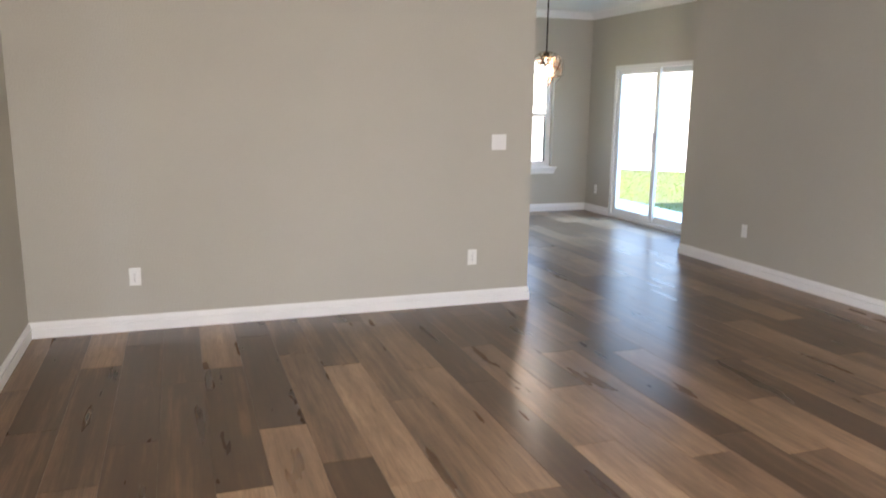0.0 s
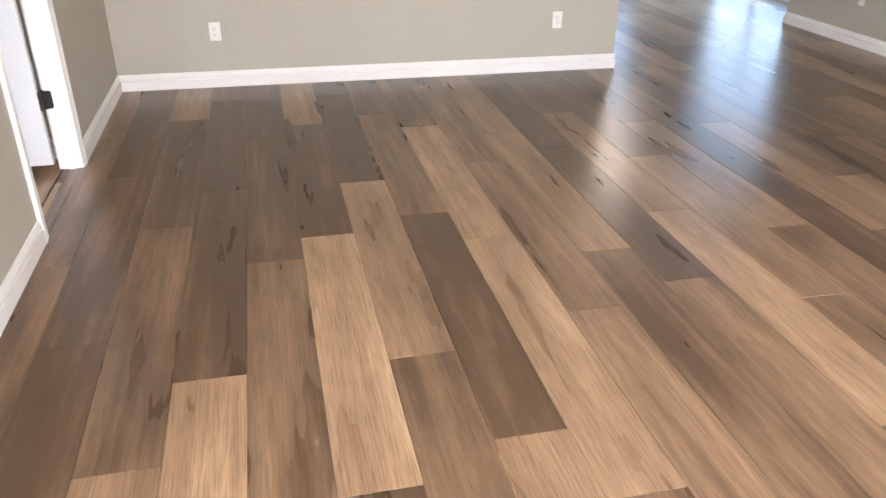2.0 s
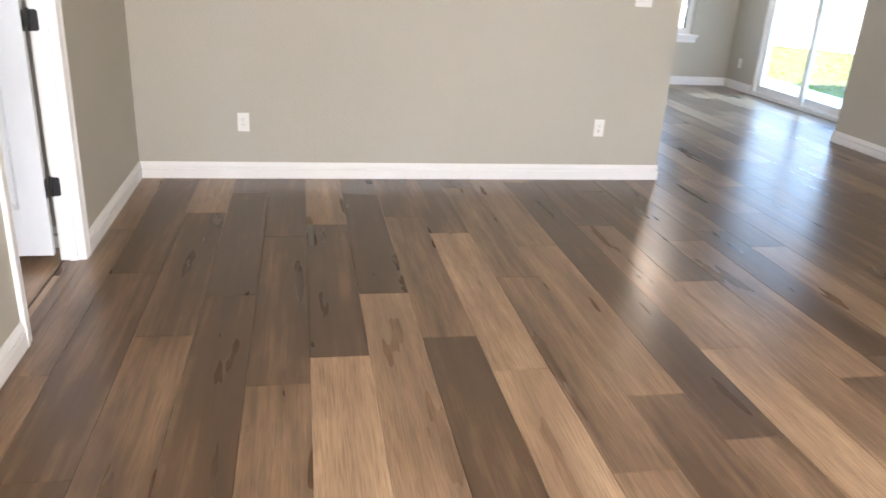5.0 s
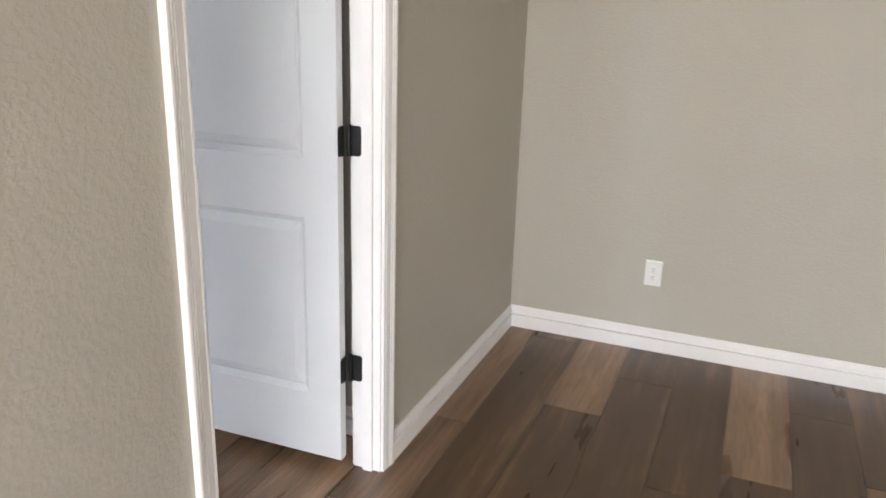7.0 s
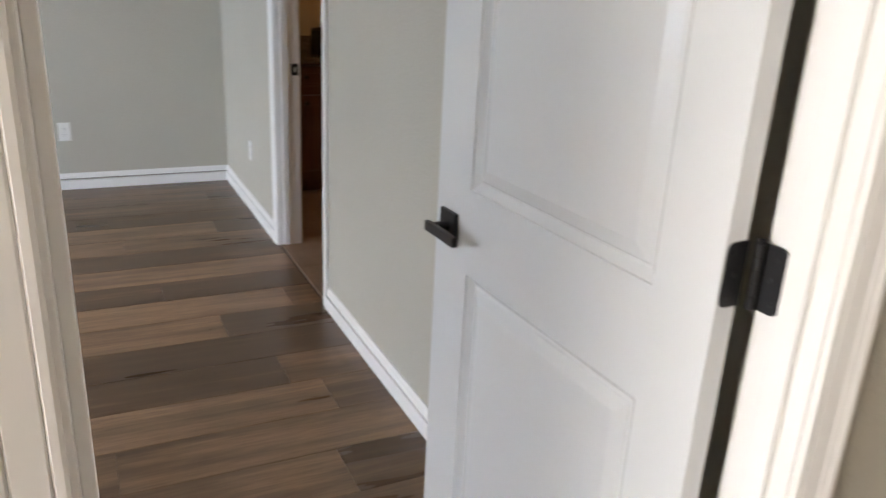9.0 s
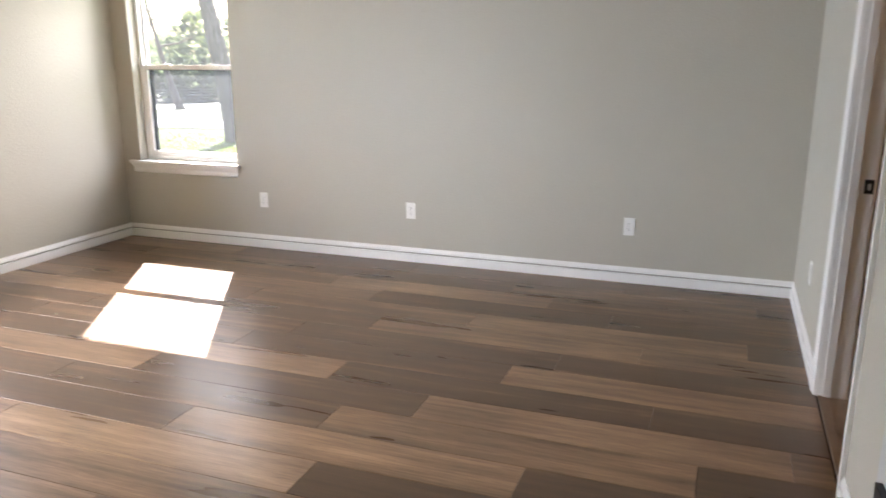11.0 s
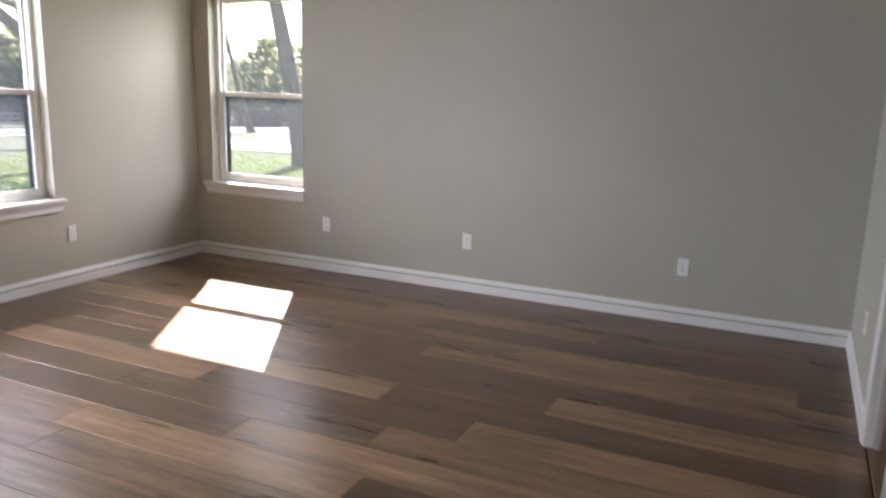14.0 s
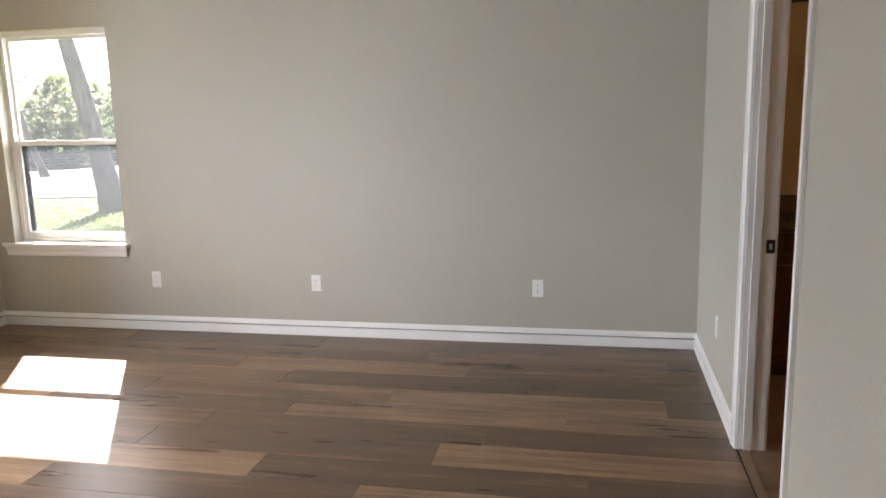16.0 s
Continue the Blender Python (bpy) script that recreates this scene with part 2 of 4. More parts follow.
def bark():
    m = mat("grey_oak_bark", (0.1, 0.08, 0.065), 0.9)
    n = Nodes(m)
    v = n.world_coords((6, 6, 1.6))
    f = n.noise(v, 2.2, 6, 0.7, 0.4)
    n.color(n.ramp(f, (0.3, (0.045, 0.037, 0.031)), (0.7, (0.17, 0.145, 0.125))))
    n.bump(f, 0.9, 0.04)
    return m


BARK = bark()


def leaf_material(name, a, b):
    m = mat(name, a, 0.6)
    n = Nodes(m)
    g = n.add("ShaderNodeNewGeometry")
    n.color(n.ramp(g.outputs["Random Per Island"], (0.0, a), (1.0, b)))
    tl = n.add("ShaderNodeBsdfTranslucent")
    tl.inputs["Color"].default_value = (b[0] * 1.5, b[1] * 1.5, b[2], 1)
    mx = n.add("ShaderNodeMixShader", Fac=0.35)
    out = n.t.nodes["Material Output"]
    n.link(n.b.outputs["BSDF"], mx.inputs[1])
    n.link(tl.outputs["BSDF"], mx.inputs[2])
    n.link(mx.outputs["Shader"], out.inputs["Surface"])
    return m


LEAF = leaf_material("oak_leaf", (0.050, 0.075, 0.024), (0.11, 0.14, 0.055))
# Distance haze is mixed into the far leaf colours, paler and bluer.
WOOD_LEAF = leaf_material("hazed_woodland_leaf", (0.060, 0.082, 0.072), (0.120, 0.150, 0.125))
FENCE_PAINT = mat("dark_fence_pipe", (0.06, 0.065, 0.07), 0.6)

# ---- mesh helpers ----


def part(name, bm, material, parent=None, label="", smooth=False):
    """Links a bmesh as one mesh object, under a thing or a part."""
    me = bpy.data.meshes.new(name)
    bmesh.ops.recalc_face_normals(bm, faces=bm.faces)
    if smooth:
        for f in bm.faces:
            f.smooth = True
    bm.to_mesh(me)
    bm.free()
    me.materials.append(material)
    ob = new(name, me)
    if parent is not None:
        ob.parent = parent
    if label:
        tagged(ob, label)
    return ob


def empty(name, m=None, label="", category="", group="", kind=""):
    ob = new(name)
    ob.empty_display_size = 0.1
    if m is not None:
        ob.matrix_basis = m
    return tagged(ob, label, category, group, kind)


def box(bm, x0, x1, y0, y1, z0, z1, bevel=0.0):
    r = bmesh.ops.create_cube(bm, size=1.0, matrix=Matrix.LocRotScale(
        ((x0 + x1) / 2, (y0 + y1) / 2, (z0 + z1) / 2), None, (abs(x1 - x0), abs(y1 - y0), abs(z1 - z0))))
    if bevel:
        vs = set(r["verts"])
        es = [e for e in bm.edges if e.verts[0] in vs and e.verts[1] in vs]
        bmesh.ops.bevel(bm, geom=es, offset=bevel, segments=2, affect="EDGES", profile=0.6)
    return bm


def boxes(*rows, bevel=0.0):
    bm = bmesh.new()
    for r in rows:
        box(bm, *r, bevel=bevel)
    return bm


def run(bm, profile, p0, p1, out, cut0=0.0, cut1=0.0):
    """Extrudes a profile of (out, up) pairs from p0 to p1; cut0 and cut1 mitre the ends (1: an inner corner, -1: an outer one)."""
    p0, p1, out = Vector(p0), Vector(p1), Vector(out).normalized()
    along = (p1 - p0).normalized()
    up = Vector((0, 0, 1)) if abs(along.z) < 0.5 else out.cross(along)
    rings = []
    for p, k in ((p0, cut0), (p1, -cut1)):
        rings.append([bm.verts.new(p + out * o + up * u + along * k * o) for o, u in profile])
    c = len(profile)
    for i in range(c):
        j = (i + 1) % c
        bm.faces.new((rings[0][i], rings[0][j], rings[1][j], rings[1][i]))
    bm.faces.new(rings[0])
    bm.faces.new(reversed(rings[1]))
    return bm


BASE_PROFILE = ((0, 0), (0.014, 0), (0.015, 0.005), (0.015, 0.062), (0.001, 0.0632), (0.001, 0.0722), (0.0130, 0.0735), (0.012, 0.086), (0.0065, 0.099), (0.0055, 0.108), (0, 0.108))
GROOVE_SHADE_PROFILE = ((0, 0.0638), (0.0040, 0.0638), (0.0040, 0.0716), (0, 0.0716))
CROWN_PROFILE = ((0, 0), (0, -0.095), (0.010, -0.092), (0.014, -0.080), (0.030, -0.068), (0.050, -0.040), (0.064, -0.016), (0.078, -0.012), (0.082, 0))


def tube(bm, pts, radii, sides=10, cap=True):
    """A tapered tube along points."""
    rings = []
    for i, p in enumerate(pts):
        a, b = Vector(pts[max(0, i - 1)]), Vector(pts[min(len(pts) - 1, i + 1)])
        d = (b - a).normalized()
        u = d.orthogonal().normalized()
        if i and rings:
            u = (rings[-1][1] - d * rings[-1][1].dot(d)).normalized()
        v = d.cross(u)
        ring = [bm.verts.new(Vector(p) + (u * math.cos(2 * math.pi * k / sides) + v * math.sin(2 * math.pi * k / sides)) * radii[i]) for k in range(sides)]
        rings.append((ring, u))
    for (ra, _), (rb, _) in zip(rings, rings[1:]):
        for k in range(sides):
            bm.faces.new((ra[k], ra[(k + 1) % sides], rb[(k + 1) % sides], rb[k]))
    if cap:
        bm.faces.new(reversed(rings[0][0]))
        bm.faces.new(rings[-1][0])
    return bm


def lathe(bm, profile, centre, sides=24):
    """A turned shape from (radius, height) pairs round a vertical axis."""
    c = Vector(centre)
    rings = []
    for r, h in profile:
        if r < 1e-5:
            rings.append([bm.verts.new(c + Vector((0, 0, h)))])
        else:
            rings.append([bm.verts.new(c + Vector((r * math.cos(2 * math.pi * k / sides), r * math.sin(2 * math.pi * k / sides), h))) for k in range(sides)])
    for a, b in zip(rings, rings[1:]):
        for k in range(sides):
            j = (k + 1) % sides
            vs = [a[k % len(a)], a[j % len(a)], b[j % len(b)], b[k % len(b)]]
            vs = [v for i, v in enumerate(vs) if v not in vs[:i]]
            if len(vs) > 2:
                bm.faces.new(vs)
    return bm


# ---- plan ----
CEIL = 2.80
BED_CEIL = 2.90
HALL_X0, HALL_X1 = -0.008, 5.926        # great room wall faces
HALL_Y0, HALL_Y1 = -6.9, 0.014
BED_X0, BED_X1 = -4.939, -0.104         # bedroom wall faces
BED_Y0, BED_Y1 = -6.419, -1.211
DOOR_Y0, DOOR_Y1 = -2.176, -1.385       # clear opening of the bedroom doorway
DOOR_H = 2.06
BATH_X0, BATH_X1 = -3.430, -2.582       # clear opening of the bathroom doorway
NOOK_X1, NOOK_Y1 = 6.62, 4.545
OUT_T = 0.17                            # outside wall thickness


def wall(name, axis, at, thick, lo, hi, openings=(), z1=CEIL, material=WALL, label="sage grey painted wall with a fine orange-peel texture"):
    """A wall across `axis` from `at` to at + thick, running lo..hi, with openings (a, b, z0, z1) cut through."""
    bm = bmesh.new()
    a0, a1 = sorted((at, at + thick))
    us = sorted({lo, hi, *(o[0] for o in openings), *(o[1] for o in openings)})
    zs = sorted({0.0, z1, *(o[2] for o in openings), *(o[3] for o in openings)})
    full = {(i, k) for i in range(len(us) - 1) for k in range(len(zs) - 1)
            if not any(o[0] < (us[i] + us[i + 1]) / 2 < o[1] and o[2] < (zs[k] + zs[k + 1]) / 2 < o[3] for o in openings)}
    made = {}

    def v(a, i, k):
        if (a, i, k) not in made:
            made[a, i, k] = bm.verts.new((a, us[i], zs[k]) if axis == "x" else (us[i], a, zs[k]))
        return made[a, i, k]
    for i, k in full:
        for a in (a0, a1):
            bm.faces.new((v(a, i, k), v(a, i + 1, k), v(a, i + 1, k + 1), v(a, i, k + 1)))
        for (di, dk), (p, q) in (((-1, 0), ((i, k), (i, k + 1))), ((1, 0), ((i + 1, k), (i + 1, k + 1))), ((0, -1), ((i, k), (i + 1, k))), ((0, 1), ((i, k + 1), (i + 1, k + 1)))):
            if (i + di, k + dk) not in full:
                bm.faces.new((v(a0, *p), v(a0, *q), v(a1, *q), v(a1, *p)))
    return tagged(part(name, bm, material), label, "wall", kind="structure")


J = 0.019                                # jamb board
WIN_Z0, WIN_Z1 = 0.640, 2.220
wall("wall_door", "x", BED_X1, HALL_X0 - BED_X1, HALL_Y0, HALL_Y1, [(DOOR_Y0 - J, DOOR_Y1 + J, 0, DOOR_H + J)], z1=BED_CEIL)
wall("wall_back", "y", HALL_Y1, 0.124, -0.135, 3.530)
wall("wall_right", "x", HALL_X1, NOOK_X1 - HALL_X1 + OUT_T, HALL_Y0 - OUT_T, 1.311)
wall("wall_slider", "x", NOOK_X1, OUT_T, 1.311, NOOK_Y1 + OUT_T, [(2.03, 3.895, 0.0, 2.05)])
wall("wall_nook", "y", NOOK_Y1, OUT_T, -0.135, NOOK_X1, [(5.125, 6.045, 0.63, 2.18)])
wall("wall_nook_end", "x", -0.135, -0.12, 0.138, NOOK_Y1 + OUT_T, z1=BED_CEIL)
wall("wall_rear", "y", HALL_Y0, -OUT_T, HALL_X0 - 0.121, HALL_X1, [(0.30, 3.10, 0.35, 2.35)])
wall("wall_bedroom_west", "x", BED_X0, -OUT_T, BED_Y0 - OUT_T, 1.6, [(-6.247, -5.296, WIN_Z0, WIN_Z1)], z1=BED_CEIL)
wall("wall_bedroom_south", "y", BED_Y0, -OUT_T, BED_X0, BED_X1, [(-3.495, -2.570, WIN_Z0, WIN_Z1), (-2.390, -1.465, WIN_Z0, WIN_Z1)], z1=BED_CEIL)
wall("wall_bedroom_north", "y", BED_Y1, 0.121, BED_X0, BED_X1, [(BATH_X0 - J, BATH_X1 + J, 0, DOOR_H + J)], z1=BED_CEIL)
wall("wall_bath_north", "y", 1.6, 0.12, BED_X0 - OUT_T, BED_X1 - 0.004, z1=BED_CEIL, material=BATH_WALL, label="tan painted bathroom wall")
wall("wall_bath_west", "x", BED_X0 + 0.003, 0.010, BED_Y1 + 0.121, 1.6, z1=BED_CEIL, material=BATH_WALL, label="tan painted bathroom wall")
wall("wall_bath_east", "x", BED_X1 - 0.004, -0.010, BED_Y1 + 0.121, 1.6, z1=BED_CEIL, material=BATH_WALL, label="tan painted bathroom wall")

bm = boxes((HALL_X0 + 0.001, NOOK_X1 + OUT_T, HALL_Y0 - OUT_T, NOOK_Y1 + OUT_T, CEIL, CEIL + 0.2))
tagged(part("ceiling", bm, CEILING), "white painted ceiling", "ceiling", kind="structure")
bm = boxes((BED_X0 - OUT_T, HALL_X0, BED_Y0 - OUT_T, 1.72, BED_CEIL, BED_CEIL + 0.2), (-0.255, HALL_X0, 1.72, NOOK_Y1 + OUT_T, BED_CEIL, BED_CEIL + 0.2), (-0.255, HALL_X0, HALL_Y0 - OUT_T, BED_Y0 - OUT_T, BED_CEIL, BED_CEIL + 0.2))
tagged(part("ceiling_bedroom", bm, CEILING), "white painted bedroom ceiling", "ceiling", kind="structure")


def moulding(name, profile, z, runs, label, category):
    """A moulding round a room, one board for each stretch of wall."""
    root = empty(name, label=label, category=category, kind="structure")
    for p0, p1, out, c0, c1 in runs:
        part("board", run(bmesh.new(), profile, (*p0, z), (*p1, z), (*out, 0), c0, c1), TRIM, root)
    return root


CW = 0.064                              # casing width
BASE_LABEL = "white painted baseboard with a stepped cap"
moulding("baseboard", BASE_PROFILE, 0, [
    ((HALL_X0, DOOR_Y1 + CW + 0.006), (HALL_X0, HALL_Y1), (1, 0), 0, 1),
    ((HALL_X0, HALL_Y0), (HALL_X0, DOOR_Y0 - CW - 0.006), (1, 0), 1, 0),
    ((HALL_X0, HALL_Y1), (3.530, HALL_Y1), (0, -1), 1, -1),
    ((3.530, HALL_Y1), (3.530, HALL_Y1 + 0.124), (1, 0), -1, -1),
    ((3.530, HALL_Y1 + 0.124), (-0.135, HALL_Y1 + 0.124), (0, 1), -1, 1),
    ((HALL_X1, 1.311), (HALL_X1, HALL_Y0), (-1, 0), -1, 1),
    ((HALL_X1, 1.311), (NOOK_X1, 1.311), (0, 1), -1, 1),
    ((NOOK_X1, 1.311), (NOOK_X1, 2.025), (-1, 0), 1, 0),
    ((NOOK_X1, 3.900), (NOOK_X1, NOOK_Y1), (-1, 0), 0, 1),
    ((NOOK_X1, NOOK_Y1), (-0.135, NOOK_Y1), (0, -1), 1, 1),
    ((HALL_X0, HALL_Y0), (HALL_X1, HALL_Y0), (0, 1), 1, 1)], BASE_LABEL, "baseboard")
bed_base = [
    ((BED_X0, BED_Y0), (BED_X0, BED_Y1), (1, 0), 1, 1),
    ((BED_X0, BED_Y0), (BED_X1, BED_Y0), (0, 1), 1, 1),
    ((BED_X0, BED_Y1), (BATH_X0 - CW - 0.006, BED_Y1), (0, -1), 1, 0),
    ((BATH_X1 + CW + 0.006, BED_Y1), (BED_X1, BED_Y1), (0, -1), 0, 1),
    ((BED_X1, BED_Y1), (BED_X1, DOOR_Y1 + CW + 0.006), (-1, 0), 1, 0),
    ((BED_X1, DOOR_Y0 - CW - 0.006), (BED_X1, BED_Y0), (-1, 0), 0, 1)]
bed_boards = moulding("baseboard_bedroom", BASE_PROFILE, 0, bed_base, BASE_LABEL, "baseboard")
# Grey strip laid in the groove where there is only shade.
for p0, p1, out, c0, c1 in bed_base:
    part("groove_shade", run(bmesh.new(), GROOVE_SHADE_PROFILE, (*p0, 0), (*p1, 0), (*out, 0), c0, c1), GROOVE_SHADE, bed_boards, "grey strip standing for the shade in the groove")
moulding("crown_moulding", CROWN_PROFILE, CEIL, [
    ((NOOK_X1, 1.311), (NOOK_X1, NOOK_Y1), (-1, 0), 1, 1),
    ((NOOK_X1, NOOK_Y1), (-0.135, NOOK_Y1), (0, -1), 1, 1),
    ((HALL_X1, 1.311), (NOOK_X1, 1.311), (0, 1), -1, 1),
    ((HALL_X1, HALL_Y0), (HALL_X1, 1.311), (-1, 0), 1, -1),
    ((HALL_X0, HALL_Y0), (HALL_X0, HALL_Y1), (1, 0), 1, 1),
    ((HALL_X0, HALL_Y1), (3.530, HALL_Y1), (0, -1), 1, -1),
    ((HALL_X0, HALL_Y0), (HALL_X1, HALL_Y0), (0, 1), 1, 1)], "white painted crown moulding under the ceiling", "crown moulding")
moulding("crown_moulding_bedroom", CROWN_PROFILE, BED_CEIL, [
    ((BED_X0, BED_Y0), (BED_X0, BED_Y1), (1, 0), 1, 1),
    ((BED_X0, BED_Y0), (BED_X1, BED_Y0), (0, 1), 1, 1),
    ((BED_X0, BED_Y1), (BED_X1, BED_Y1), (0, -1), 1, 1),
    ((BED_X1, BED_Y0), (BED_X1, BED_Y1), (-1, 0), 1, 1)], "white painted crown moulding under the bedroom ceiling", "crown moulding")

# ---- door frames ----
# casing section: (across the width from the opening outwards, proud of the wall)
CASING = ((0, 0), (0, 0.008), (0.003, 0.010), (0.009, 0.0105), (0.011, 0.0080), (0.013, 0.0105), (0.036, 0.0135), (0.038, 0.0110), (0.040, 0.0145), (0.046, 0.0155), (0.048, 0.0130), (0.050, 0.0165), (0.056, 0.018), (0.062, 0.0175), (0.064, 0.015), (0.064, 0))


def casing_leg(axis, face, sign, edge, outward, height):
    """One upright casing board; `outward` is +1 or -1 along the wall, away from the opening."""
    bm = bmesh.new()
    top = height + 0.005 + CW
    rings = []
    for z, mitre in ((0.0, 0), (top, 1)):
        ring = []
        for w, d in CASING:
            u = edge + outward * (0.005 + w)
            zz = z if not mitre else height + 0.005 + w
            ring.append(bm.verts.new((face + sign * d, u, zz) if axis == "x" else (u, face + sign * d, zz)))
        rings.append(ring)
    c = len(CASING)
    for i in range(c):
        j = (i + 1) % c
        bm.faces.new((rings[0][i], rings[0][j], rings[1][j], rings[1][i]))
    bm.faces.new(rings[0])
    bm.faces.new(list(reversed(rings[1])))
    return bm


def casing_head(axis, face, sign, e0, e1, height):
    bm = bmesh.new()
    rings = []
    for edge, outward in ((e0, -1), (e1, 1)):
        ring = []
        for w, d in CASING:
            u, z = edge + outward * (0.005 + w), height + 0.005 + w
            ring.append(bm.verts.new((face + sign * d, u, z) if axis == "x" else (u, face + sign * d, z)))
        rings.append(ring)
    c = len(CASING)
    for i in range(c):
        j = (i + 1) % c
        bm.faces.new((rings[0][i], rings[0][j], rings[1][j], rings[1][i]))
    bm.faces.new(rings[0])
    bm.faces.new(list(reversed(rings[1])))
    return bm


def door_frame(name, axis, f0, f1, e0, e1, height, stop_at, label):
    """Jamb boards, stops and casings round an opening from e0 to e1; the wall's faces are f0 < f1."""
    root = empty(name, label=label, category="door frame", kind="structure")

    def b(u0, u1, v0, v1, z0, z1, bevel=0.0015):
        return boxes((u0, u1, v0, v1, z0, z1) if axis == "x" else (v0, v1, u0, u1, z0, z1), bevel=bevel)
    part("jamb", b(f0, f1, e0 - J + 0.001, e0, 0, height), TRIM, root)
    part("jamb", b(f0, f1, e1, e1 + J - 0.001, 0, height), TRIM, root)
    part("head_jamb", b(f0, f1, e0 - J + 0.001, e1 + J - 0.001, height, height + J - 0.001), TRIM, root)
    s0, s1 = stop_at
    part("door_stop", b(s0, s1, e0, e0 + 0.011, 0, height - 0.012), TRIM, root)
    part("door_stop", b(s0, s1, e1 - 0.011, e1, 0, height - 0.012), TRIM, root)
    part("head_stop", b(s0, s1, e0, e1, height - 0.011, height), TRIM, root)
    for face, sign in ((f0, -1), (f1, 1)):
        part("casing", casing_leg(axis, face, sign, e0, -1, height), TRIM, root)
        part("casing", casing_leg(axis, face, sign, e1, 1, height), TRIM, root)
        part("head_casing", casing_head(axis, face, sign, e0, e1, height), TRIM, root)
    return root


frame_1 = door_frame("door_frame_1", "x", BED_X1, HALL_X0, DOOR_Y0, DOOR_Y1, DOOR_H, (-0.068, -0.034), "white painted frame and casing of the bedroom doorway")
frame_2 = door_frame("door_frame_2", "y", BED_Y1, BED_Y1 + 0.121, BATH_X0, BATH_X1, DOOR_H, (-1.185, -1.150), "white painted frame and casing of the bathroom doorway")
part("strike_plate", boxes((BATH_X0 - 0.001, BATH_X0 + 0.003, -1.128, -1.092, 0.925, 0.985), bevel=0.001), BLACK, frame_2, "black strike plate")
part("latch_hole", boxes((BATH_X0 + 0.002, BATH_X0 + 0.0045, -1.116, -1.104, 0.942, 0.968)), STEEL, frame_2)

# ---- the open bedroom door ----
LEAF_W, LEAF_T, LEAF_Z0, LEAF_Z1 = 0.787, 0.035, 0.048, 2.045


def panel_leaf():
    """A two-panel moulded door leaf; hinge edge at x = 0, running to -x, its hall face at y = -LEAF_T."""
    bm = bmesh.new()
    xs = (-LEAF_W, -LEAF_W + 0.143, -0.114, 0.0)
    zs = (LEAF_Z0, 0.270, 0.855, 1.034, 1.905, LEAF_Z1)
    for y, s in ((-LEAF_T, 1), (0.0, -1)):
        for i in range(3):
            for k in range(5):
                x0, x1, z0, z1 = xs[i], xs[i + 1], zs[k], zs[k + 1]
                if i == 1 and k in (1, 3):
                    # moulding: a quirk, a cove down, a flat, then the raised field
                    steps = ((0, 0), (0.0015, 0.004), (0.015, 0.0125), (0.017, 0.014), (0.021, 0.014), (0.025, 0.0105), (0.047, 0.004), (0.050, 0.003))
                    rings = []
                    for o, d in steps:
                        rings.append([bm.verts.new((a, y + s * d, b)) for a, b in ((x0 + o, z0 + o), (x1 - o, z0 + o), (x1 - o, z1 - o), (x0 + o, z1 - o))])
                    for ra, rb in zip(rings, rings[1:]):
                        for q in range(4):
                            bm.faces.new((ra[q], ra[(q + 1) % 4], rb[(q + 1) % 4], rb[q]))
                    bm.faces.new(rings[-1])
                else:
                    bm.faces.new([bm.verts.new(v) for v in ((x0, y, z0), (x1, y, z0), (x1, y, z1), (x0, y, z1))])
    for x in (-LEAF_W, 0.0):
        bm.faces.new([bm.verts.new(v) for v in ((x, -LEAF_T, LEAF_Z0), (x, 0, LEAF_Z0), (x, 0, LEAF_Z1), (x, -LEAF_T, LEAF_Z1))])
    for z in (LEAF_Z0, LEAF_Z1):
        bm.faces.new([bm.verts.new(v) for v in ((-LEAF_W, -LEAF_T, z), (0, -LEAF_T, z), (0, 0, z), (-LEAF_W, 0, z))])
    bmesh.ops.remove_doubles(bm, verts=bm.verts, dist=0.0004)
    return bm


door = empty("door_1", pose(-0.121, -1.409, 0, 0, 0, 1.4), "white two-panel interior door standing open into the bedroom", "door", kind="structure")
part("leaf", panel_leaf(), DOOR_PAINT, door)


def hinge_leaf():
    """A hinge plate with rounded free corners, 89 mm tall."""
    bm = bmesh.new()
    w, h, r = 0.036, 0.0445, 0.012
    pts = [(0, -h), (w - r, -h)]
    pts += [(w - r + r * math.sin(a), -h + r - r * math.cos(a)) for a in (0.4, 0.8, 1.2, 1.57)]
    pts += [(x, -z) for x, z in reversed(pts)]
    a = [bm.verts.new((x, 0.0, z)) for x, z in pts]
    b = [bm.verts.new((x, 0.0026, z)) for x, z in pts]
    bm.faces.new(a)
    bm.faces.new(list(reversed(b)))
    for i in range(len(pts)):
        j = (i + 1) % len(pts)
        bm.faces.new((a[i], a[j], b[j], b[i]))
    return bm


